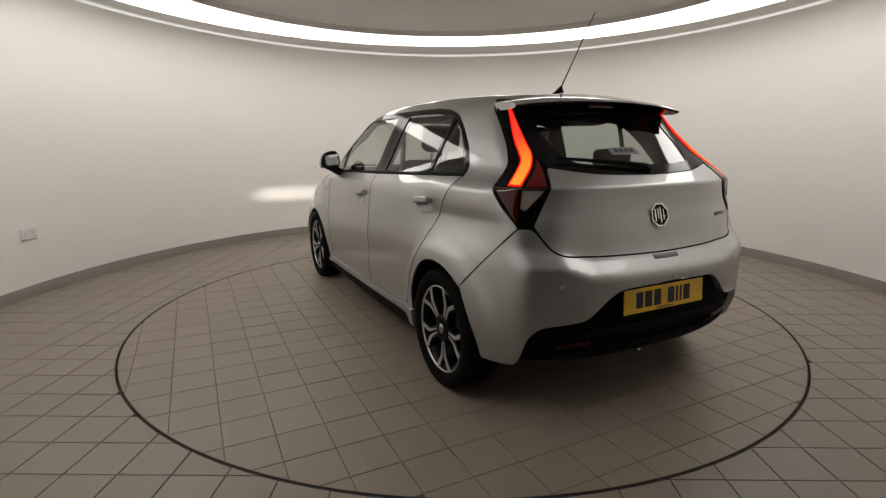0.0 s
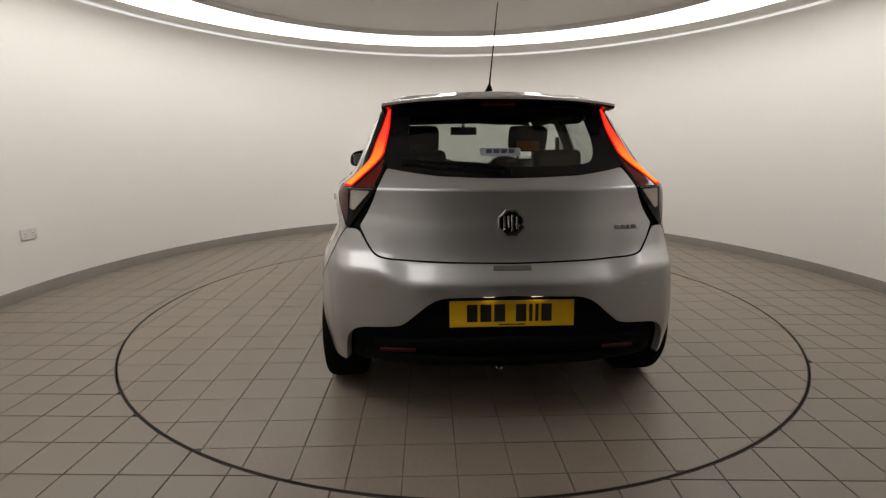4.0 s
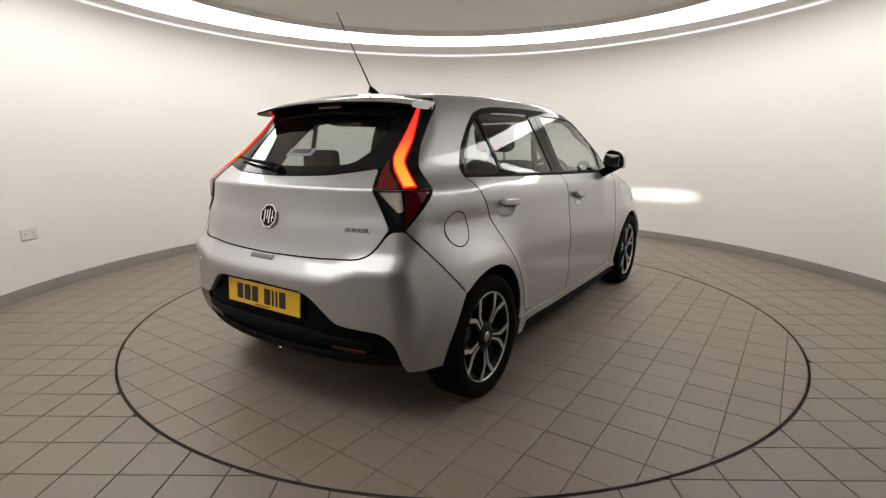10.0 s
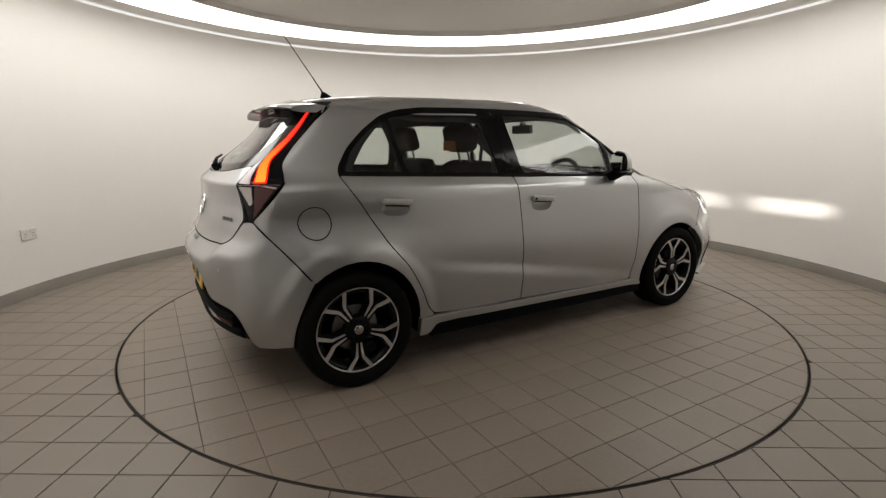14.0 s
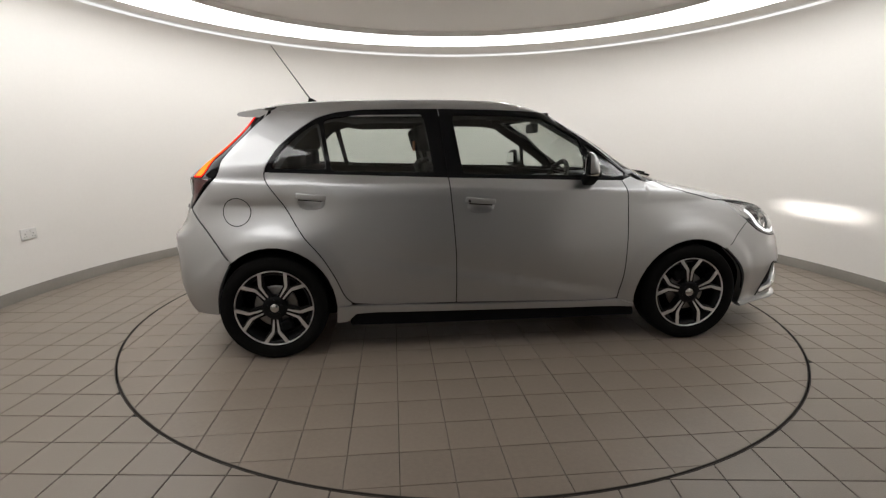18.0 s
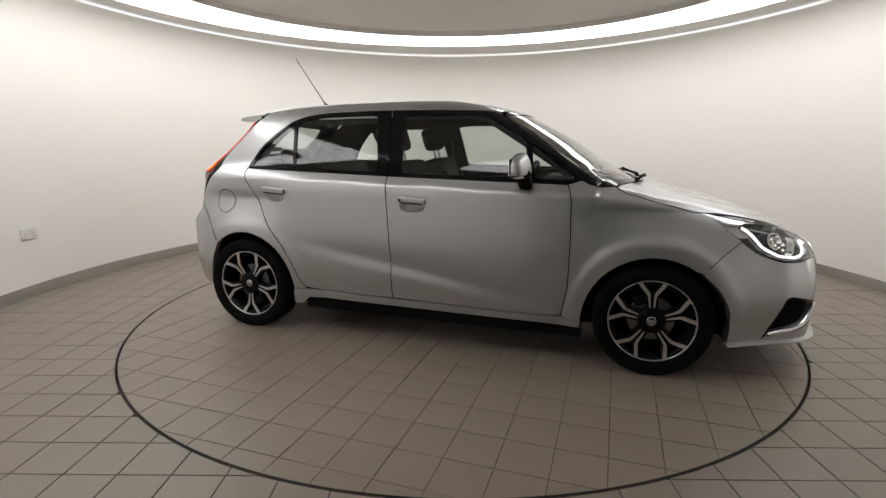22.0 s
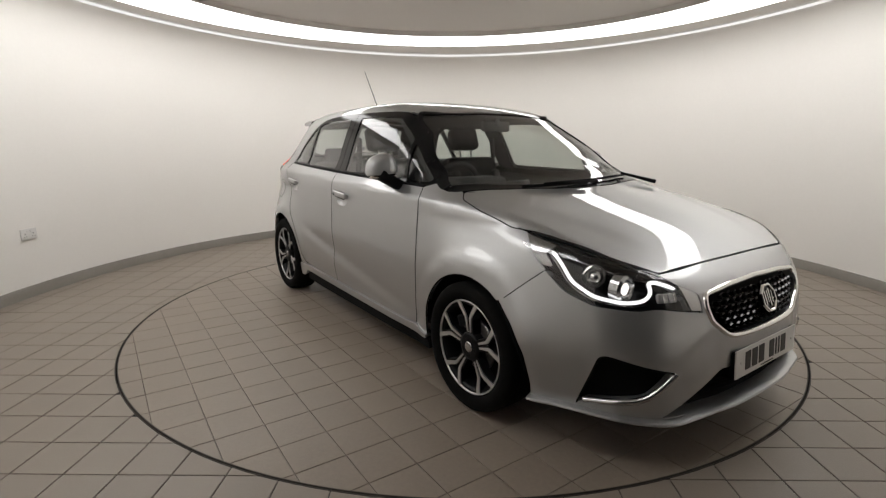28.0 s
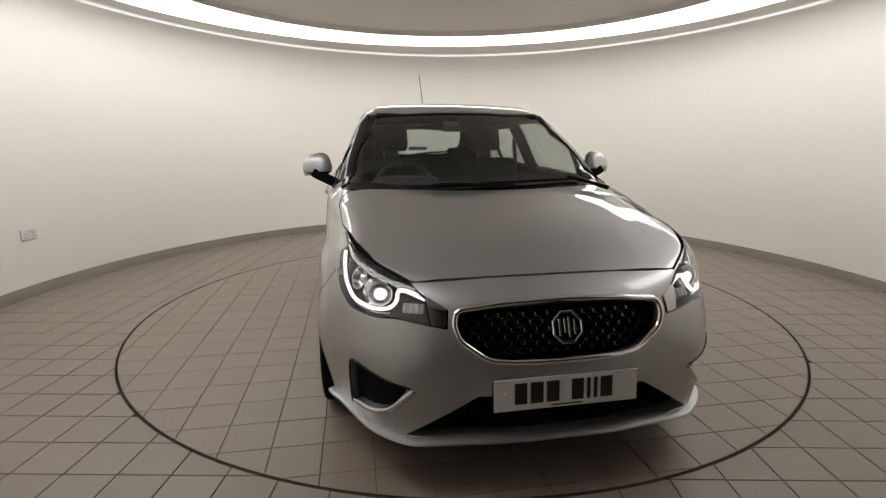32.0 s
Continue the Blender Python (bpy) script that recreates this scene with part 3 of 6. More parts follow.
def cut(outline, gap):
    """The outline drawn in by a gap."""
    pts = [np.array(q[:2], float) for q in outline]
    area = sum(pts[i - 1][0] * pts[i][1] - pts[i][0] * pts[i - 1][1] for i in range(len(pts)))
    out = []
    for i in range(len(pts)):
        a, b, c = pts[i - 1], pts[i], pts[(i + 1) % len(pts)]
        d1, d2 = (b - a) / max(np.linalg.norm(b - a), 1e-9), (c - b) / max(np.linalg.norm(c - b), 1e-9)
        s = 1 if area > 0 else -1
        n1, n2 = np.array([-d1[1], d1[0]]) * s, np.array([-d2[1], d2[0]]) * s
        m = n1 + n2
        m = m / max(np.dot(m, m) / 2, 0.5)
        out.append((*(b + m * gap), *outline[i][2:]))
    return out


BOTH = (False, True)
# doors
DOOR_R = [(-1.285, 1.064, 0.01), (-1.272, 1.022), (-1.176, 0.887), (-1.076, 0.719), (-0.972, 0.596), (-0.898, 0.460), (-0.857, 0.352), (-0.811, 0.312, 0.015), (-0.677, 0.302),
          (-0.2165, 0.298, 0.004), (-0.2165, 0.558), (-0.231, 0.756), (-0.256, 1.028, 0.004)]
DOOR_F = [(-0.250, 1.028, 0.004), (-0.225, 0.756), (-0.2105, 0.558), (-0.2105, 0.298, 0.004), (0.675, 0.277), (0.790, 0.284, 0.012), (0.820, 0.447), (0.825, 0.684), (0.818, 0.943), (0.795, 0.999, 0.006)]


def cup_shape(x0, x1, z0, z1):
    xm, zm, half = (x0 + x1) / 2, (z0 + z1) / 2 - 0.030, (x1 - x0) * 0.47
    return [(xm + half * math.copysign(abs(math.cos(a)) ** 0.7, math.cos(a)), zm + 0.040 * math.sin(a), 0.0) for a in (math.pi * 2 * i / 28 for i in range(28))]


CUP_F, CUP_R = cup_shape(-0.160, 0.010, 0.902, 0.889), cup_shape(-1.108, -0.945, 0.935, 0.922)
rear_doors = panel("rear_door", DOOR_R, "side", PAINT, r=0.05, holes=[CUP_R], sides=BOTH, cell=0.022)
front_doors = panel("front_door", DOOR_F, "side", PAINT, r=0.05, holes=[CUP_F], sides=BOTH, cell=0.022)
# what one sees through each side window, and the black frames with their larger panes
SIGHT_Q = [(-1.213, 1.084), (-1.120, 1.215), (-1.030, 1.305), (-1.006, 1.318), (-0.953, 1.074)]
SIGHT_R = [(-0.912, 1.068), (-0.968, 1.337), (-0.830, 1.374), (-0.400, 1.380), (-0.332, 1.053)]
SIGHT_F = [(-0.160, 1.043), (-0.214, 1.378), (0.180, 1.372), (0.292, 1.360), (0.548, 1.205), (0.580, 1.030)]
SIGHT_L = [(0.606, 1.028), (0.580, 1.186), (0.700, 1.104), (0.782, 1.040), (0.765, 1.020)]
GLASS_Q = [(-1.262, 1.082), (-1.203, 1.185), (-1.108, 1.272), (-1.006, 1.343), (-0.985, 1.338), (-0.938, 1.074)]
GLASS_R = [(-0.915, 1.068), (-0.968, 1.355), (-0.890, 1.374), (-0.744, 1.385), (-0.472, 1.389), (-0.382, 1.389), (-0.328, 1.053)]
GLASS_F = [(-0.165, 1.046), (-0.214, 1.389), (0.020, 1.387), (0.207, 1.381), (0.325, 1.373), (0.556, 1.246), (0.590, 1.031)]
GLASS_L = [(0.616, 1.030), (0.586, 1.226), (0.745, 1.108), (0.842, 1.036), (0.800, 1.022)]
FRAME_R = [(-1.288, 1.068), (-1.282, 1.100), (-1.215, 1.200), (-1.116, 1.288), (-1.005, 1.365), (-0.897, 1.399), (-0.744, 1.415), (-0.472, 1.421), (-0.296, 1.421, 0.003), (-0.2545, 1.033, 0.003)]
FRAME_F = [(-0.290, 1.421, 0.003), (0.020, 1.417), (0.207, 1.410), (0.345, 1.402), (0.580, 1.282), (0.765, 1.140), (0.905, 1.045), (0.870, 1.024), (0.795, 1.004), (-0.2485, 1.033, 0.003)]
panel("window_frame", FRAME_R, "side", BLACK_GLOSS, rear_doors, "gloss black window surround", r=0.03, holes=[GLASS_Q, GLASS_R], sides=BOTH, off=0.001, thick=0.02)
panel("window_frame", FRAME_F, "side", BLACK_GLOSS, front_doors, "gloss black window surround", r=0.03, holes=[GLASS_F, GLASS_L], sides=BOTH, off=0.001, thick=0.02)
for nm, shape, parents in (("quarter_window", GLASS_Q, rear_doors), ("window", GLASS_R, rear_doors), ("window", GLASS_F, front_doors), ("quarter_light", GLASS_L, front_doors)):
    for ob in panel(nm, cut(shape, -0.004), "side", SIDE_GLASS, parents, "tinted glass pane", r=0.03, sides=BOTH, off=-0.004, edge=False, cell=0.05):
        ob.visible_shadow = False
# weather strip along the foot of the windows
for lo, hi, parents in ((-1.27, -0.258, rear_doors), (-0.246, 0.80, front_doors)):
    line = [(lo, 1.0665 + (-0.0335 / 1.035) * (lo + 1.285)), (hi, 1.0665 + (-0.0335 / 1.035) * (hi + 1.285) if hi < 0 else 1.003)]
    a, b = line
    panel("waist_seal", [(a[0], a[1] - 0.002, 0), (b[0], b[1] - 0.002, 0), (b[0], b[1] + 0.008, 0), (a[0], a[1] + 0.008, 0)], "side", BLACK_TRIM, parents, "black rubber seal", sides=BOTH, off=0.004)

# body side: roof rail, rear pillar and quarter
ARCH_R = arc(-1.252, 0.292, 0.345, 0.368, 176, 1)
ARCH_F = arc(1.258, 0.262, 0.362, 0.384, 62, -2)
SPLIT = [(0.664, 0.856), (0.722, 0.790), (0.780, 0.724), (0.838, 0.655), (0.890, 0.590)]
SPLIT_SIDE = [(float(q[0]), float(q[2]), 0.0) for q in on_body("rear", [(u + 0.0035, v + 0.003) for u, v in SPLIT])[0]]
BODY_SIDE = ([(0.352, 1.404, 0.004), (0.330, 1.440, 0.02), (0.10, 1.458), (-0.40, 1.468), (-0.90, 1.458), (-1.215, 1.436, 0.01), (-1.337, 1.339), (-1.486, 1.192), (-1.553, 1.125), (-1.560, 1.090), (-1.545, 1.043, 0.008),
              (-1.697, 0.868, 0.004)] + SPLIT_SIDE + arc(-1.252, 0.292, 0.345, 0.368, 129, 1)
             + [(-0.907, 0.299, 0.004), (-0.835, 0.301, 0.004), (-0.818, 0.311), (-0.862, 0.349), (-0.903, 0.458), (-0.977, 0.592), (-1.081, 0.714), (-1.181, 0.883), (-1.277, 1.019), (-1.292, 1.066, 0.006), (-1.287, 1.102), (-1.219, 1.204), (-1.118, 1.293),
                (-1.006, 1.370), (-0.897, 1.404), (-0.744, 1.420), (-0.472, 1.426), (0.020, 1.422), (0.207, 1.415)])
body_sides = panel("rear_quarter", BODY_SIDE, "side", PAINT, r=0.03, sides=BOTH, cell=0.028)
# front wing
WING = ([(0.799, 1.000, 0.004), (0.868, 1.020, 0.01), (0.960, 1.010), (1.037, 0.989), (1.089, 0.963), (1.196, 0.939), (1.439, 0.895), (1.488, 0.882, 0.004), (1.545, 0.822), (1.602, 0.768), (1.648, 0.737, 0.003), (1.504, 0.592, 0.003)]
        + arc(1.258, 0.262, 0.362, 0.384, 56, 184) + [(0.796, 0.280, 0.01), (0.826, 0.447), (0.831, 0.684), (0.824, 0.943)])
wings = panel("front_wing", WING, "side", PAINT, r=0.04, sides=BOTH, cell=0.026)
# sill and black side skirt
panel("sill", [(-0.906, 0.296, 0.004), (-0.836, 0.297), (-0.677, 0.297), (0.675, 0.272), (0.795, 0.276), (0.892, 0.246, 0.004), (0.894, 0.228, 0.004), (0.679, 0.236), (-0.679, 0.256), (-0.805, 0.250), (-0.852, 0.204), (-0.911, 0.200, 0.01)],
      "side", PAINT, r=0.015, sides=BOTH, off=0.013, thick=0.036)
panel("side_skirt", [(-0.800, 0.247), (-0.679, 0.252), (0.679, 0.232), (0.896, 0.224), (0.910, 0.165), (-0.84, 0.172)], "side", BLACK_TRIM, r=0.015, sides=BOTH, off=0.002, thick=0.06)
# fuel flap, on the right side only
panel("fuel_flap", [(-1.4365 + 0.074 * math.cos(a * math.pi / 16), 0.849 + 0.074 * math.sin(a * math.pi / 16), 0.0) for a in range(32)], "side", PAINT, body_sides[:1], "round fuel filler flap", off=0.0022, thick=0.004, cell=0.025)
FLAP_RIM = [(-1.4365 + 0.0765 * math.cos(a * math.pi / 20), 0.849 + 0.0765 * math.sin(a * math.pi / 20), 0.0) for a in range(40)]

# roof, bonnet, screen
ROOF = both_top([(0.455, 0.0, 0.0), (0.442, -0.28, 0.05), (0.385, -0.535, 0.01), (0.20, -0.590), (-0.30, -0.605), (-0.80, -0.595), (-1.20, -0.545), (-1.375, -0.510, 0.02), (-1.405, 0.0, 0.0)])
panel("roof", ROOF, "top", PAINT, r=0.08, off=-0.001, cell=0.06)
BONNET = both_top([(1.974, 0.0, 0.0), (1.972, -0.25), (1.962, -0.500, 0.02), (1.840, -0.624), (1.677, -0.688), (1.439, -0.735), (1.196, -0.751), (1.092, -0.741, 0.03), (1.045, -0.700, 0.02), (1.135, -0.480), (1.205, -0.220), (1.222, 0.0, 0.0)])
bonnet = panel("bonnet", BONNET, "top", PAINT, r=0.06, cell=0.020)[0]
SCREEN = both_top([(0.476, 0.0, 0.0), (0.462, -0.28, 0.05), (0.408, -0.525, 0.03), (0.66, -0.628), (0.955, -0.712, 0.03), (1.085, -0.470), (1.155, -0.220), (1.172, 0.0, 0.0)])
SCREEN_EDGE = both_top([(0.459, 0.0, 0.0), (0.446, -0.28, 0.05), (0.386, -0.534, 0.01), (0.560, -0.640), (0.760, -0.705), (0.930, -0.755), (1.035, -0.705), (1.125, -0.480), (1.195, -0.220), (1.212, 0.0, 0.0)])
edge_ob = panel("windscreen_surround", SCREEN_EDGE, "top", BLACK_GLOSS, None, "gloss black pillars and screen border", r=0.04, holes=[SCREEN], off=0.0015, thick=0.02)[0]
ob = panel("windscreen", cut(SCREEN, -0.006), "top", SCREEN_GLASS, None, "clear raked windscreen", r=0.03, off=-0.003, edge=False, cell=0.06)[0]
ob.visible_shadow = False

# front bumper with its openings
LAMP = [(1.020, 0.880, 0.006), (0.797, 0.837), (0.644, 0.796), (0.494, 0.748), (0.425, 0.709), (0.360, 0.676, 0.006), (0.358, 0.612, 0.006), (0.516, 0.636), (0.577, 0.627), (0.703, 0.635), (0.793, 0.670), (0.903, 0.756), (1.003, 0.846)]
BUMPER = both([(0.0, 0.752, 0.0), (0.25, 0.751), (0.484, 0.742, 0.006), (0.425, 0.705), (0.355, 0.670, 0.006), (0.353, 0.607, 0.006), (0.516, 0.631), (0.577, 0.622), (0.706, 0.630), (0.798, 0.666), (0.870, 0.732, 0.004),
               (1.033, 0.597, 0.002), (1.060, 0.583, 0.003), (1.038, 0.556), (0.990, 0.500), (0.935, 0.390), (0.907, 0.262), (0.906, 0.196, 0.01), (0.780, 0.200), (0.600, 0.202), (0.470, 0.196), (0.0, 0.206, 0.0)])
GRILLE = both([(0.0, 0.690, 0.0), (0.20, 0.684), (0.332, 0.668, 0.02), (0.338, 0.625), (0.318, 0.572), (0.238, 0.505, 0.03), (0.170, 0.497), (0.0, 0.494, 0.0)])
LOWER = both([(0.0, 0.384, 0.0), (0.262, 0.380, 0.01), (0.484, 0.216, 0.012), (0.30, 0.218), (0.0, 0.222, 0.0)])
VENT = [(0.736, 0.230), (0.684, 0.450), (0.658, 0.455), (0.460, 0.398), (0.500, 0.348), (0.540, 0.300), (0.706, 0.258), (0.722, 0.240)]
VENT_L = [(-q[0], q[1]) for q in VENT]
front_bumper = panel("front_bumper", BUMPER, "front", PAINT, r=0.025, holes=[GRILLE, LOWER, VENT, VENT_L], thick=0.05, cell=0.018)[0]


def recess(outline, view, depth, material, parent, name, flip=False, r=0.02, label=""):
    """A black sheet behind an opening, its colour standing in for the shade inside."""
    data = skin(rounded(outline, r), view, [], off=-depth, edge=False, cell=0.05)
    return skin_object(name, data, material, parent, label, flip)


recess(GRILLE, "front", 0.035, DARK_VOID, front_bumper, "grille_back", label="black sheet for the shade behind the grille")
recess(LOWER, "front", 0.05, DARK_VOID, front_bumper, "lower_grille", label="black sheet for the shade in the lower grille")
for fl in BOTH:
    recess(VENT, "front", 0.028, DARK_VOID, front_bumper, "vent_back", fl, label="black sheet for the shade in the vent")


def tube_along(points, normals, w, h, closed=False):
    """A rounded bar along points on the car: w across the surface, h proud of it."""
    verts, faces, n = [], [], len(points)
    for i in range(n):
        a, b = points[i - 1] if (i or closed) else points[i], points[(i + 1) % n] if (i < n - 1 or closed) else points[i]
        t = (b - a) / max(np.linalg.norm(b - a), 1e-9)
        s = np.cross(t, normals[i])
        s /= max(np.linalg.norm(s), 1e-9)
        for c, e in ((-1, -0.4), (-0.8, 0.5), (-0.35, 1), (0.35, 1), (0.8, 0.5), (1, -0.4)):
            verts.append(points[i] + s * c * w / 2 + normals[i] * e * h)
    for i in range(n if closed else n - 1):
        j = (i + 1) % n
        for q in range(6):
            faces.append((i * 6 + q, j * 6 + q, j * 6 + (q + 1) % 6, i * 6 + (q + 1) % 6))
    if not closed:
        faces += [tuple(range(6)), tuple(reversed(range(n * 6 - 6, n * 6)))]
    return verts, faces


def bar(name, line, view, w, h, material, parent, label="", off=0.0, r=0.02, closed=False, flip=False, step=0.015):
    p, n = on_body(view, rounded(line, r, step, closed), off)
    if flip:
        p, n = p * np.array([1, -1, 1]), n * np.array([1, -1, 1])
    v, f = tube_along(p, n, w, h, closed)
    bm = bmesh.new()
    vs = [bm.verts.new(q) for q in v]
    for q in f:
        try:
            bm.faces.new([vs[i] for i in q])
        except ValueError:
            pass
    bmesh.ops.recalc_face_normals(bm, faces=bm.faces)
    ob = part(name, bm, material, parent, label, True)
    ob.data.set_sharp_from_angle(angle=radians(50))
    return ob


# grille: chrome frame and a honeycomb of small black cells
grille = bar("grille", GRILLE, "front", 0.023, 0.009, CHROME, None, "black honeycomb grille in a chrome frame", 0.0, 0.02, True)
grille.parent = car
flat_grille = [tuple(q) for q in rounded(cut(GRILLE, 0.012), 0.02)]
cell_v, cell_f = [], []
for row in range(8):
    for col in range(-9, 10):
        cu, cv = (col + 0.5 * (row % 2)) * 0.0385, 0.512 + row * 0.0235
        ring = [(cu + 0.0205 * math.cos(a), cv + 0.0140 * math.sin(a)) for a in (radians(30 + 60 * k) for k in range(6))]
        if not all(inside(flat_grille, q) for q in ring):
            continue
        inner = [(cu + 0.0145 * math.cos(a), cv + 0.0092 * math.sin(a)) for a in (radians(30 + 60 * k) for k in range(6))]
        po, no = on_body("front", ring, -0.012)
        pi, _ = on_body("front", inner, -0.006)
        pb, _ = on_body("front", inner, -0.028)
        k = len(cell_v)
        cell_v += [*po, *pi, *pb]
        for q in range(6):
            e = (q + 1) % 6
            cell_f += [(k + q, k + 6 + q, k + 6 + e, k + e), (k + 6 + q, k + 12 + q, k + 12 + e, k + 6 + e)]
tagged(raw("honeycomb", cell_v, cell_f, CELL_GLOSS, grille, "gloss black honeycomb cells"), kind="stuff")
# front lip, vent blades and lower louvres
def front_lip():
    """A thin plate along the bumper's foot, with a blunt corner on each side."""
    line = across([(0.0, 0.224), (0.22, 0.220), (0.455, 0.205, 0.004), (0.500, 0.205, 0.004), (0.620, 0.210), (0.780, 0.208), (0.912, 0.204)])
    p, n = on_body("front", rounded(line, 0.006, 0.015, False), 0.0)
    n = n * (1 + 0.3 * np.exp(-((np.abs(p[:, 1]) - 0.50) / 0.055) ** 2))[:, None]
    section = ((0.010, -0.020), (0.008, 0.012), (0.003, 0.026), (-0.004, 0.029), (-0.010, 0.025), (-0.012, -0.020))
    bm = bmesh.new()
    rows = [[bm.verts.new((q[0] + d[0] * o, q[1] + d[1] * o, q[2] + z)) for z, o in section] for q, d in zip(p, n)]
    for a, b in zip(rows, rows[1:]):
        for k in range(6):
            bm.faces.new((a[k], b[k], b[(k + 1) % 6], a[(k + 1) % 6]))
    bm.faces.new(rows[0])
    bm.faces.new(rows[-1])
    bmesh.ops.recalc_face_normals(bm, faces=bm.faces)
    ob = part("front_lip", bm, PAINT, front_bumper, "silver front lip", True)
    ob.data.set_sharp_from_angle(angle=radians(28))


front_lip()
for fl in BOTH:
    bar("vent_blade", [(0.715, 0.248), (0.540, 0.286), (0.448, 0.392)], "front", 0.026, 0.012, DARK_CHROME, front_bumper, "dark chrome vent blade", -0.004, 0.05, flip=fl)
    bar("vent_rim", [(0.736, 0.230), (0.684, 0.448), (0.658, 0.455), (0.458, 0.398)], "front", 0.008, 0.004, BLACK_GLOSS, front_bumper, "", 0.0, 0.02, flip=fl)
for zz, ww in ((0.285, 0.33), (0.318, 0.30), (0.350, 0.26)):
    bar("louvre", [(-ww, zz), (0.0, zz), (ww, zz)], "front", 0.010, 0.010, BLACK_TRIM, front_bumper, "", -0.026, 0.02)
# ---- lamps ----
def lamp_shell(outline, depth, material, parent, name, flip, label=""):
    """Side walls and back of a lamp behind its cover."""
    o = rounded(outline, 0.012, 0.02)
    p0, n0 = on_body("front", o, -0.003)
    p1, _ = on_body("front", o, -depth)
    data_p, faces = [*p0, *p1], []
    k = len(o)
    for i in range(k):
        faces.append((i, (i + 1) % k, k + (i + 1) % k, k + i))
    p, f, n = skin(o, "front", [], off=-depth, edge=False, cell=0.03)
    base = len(data_p)
    data_p += [*p]
    faces += [tuple(base + i for i in q) for q in f]
    P = np.array(data_p)
    if flip:
        P = P * np.array([1, -1, 1])
    return raw(name, P, faces, material, parent, label, True)


def put(view, u, v, off=0.0, flip=False):
    """A matrix on the car's surface: z outwards, y up."""
    p, n = on_body(view, [(u, v)], off)
    p, n = Vector(p[0]), Vector(n[0])
    if flip:
        p.y, n.y = -p.y, -n.y
    x = Vector((0, 0, 1)).cross(n).normalized()
    y = n.cross(x).normalized()
    return Matrix.Translation(p) @ Matrix((x, y, n)).transposed().to_4x4()


def turned(name, profile, matrix, material, parent, label="", n=32):
    """A turned piece; profile of (radius, along its axis)."""
    v, f = lathe(profile, n, "z")
    ob = raw(name, v, f, material, parent, label, True)
    ob.data.set_sharp_from_angle(angle=radians(40))
    ob.matrix_local = matrix
    return ob


def forward_at(p):
    """A matrix at p whose z points along the car."""
    return Matrix.Translation(p) @ Matrix(((0, 0, 1), (1, 0, 0), (0, 1, 0))).to_4x4()


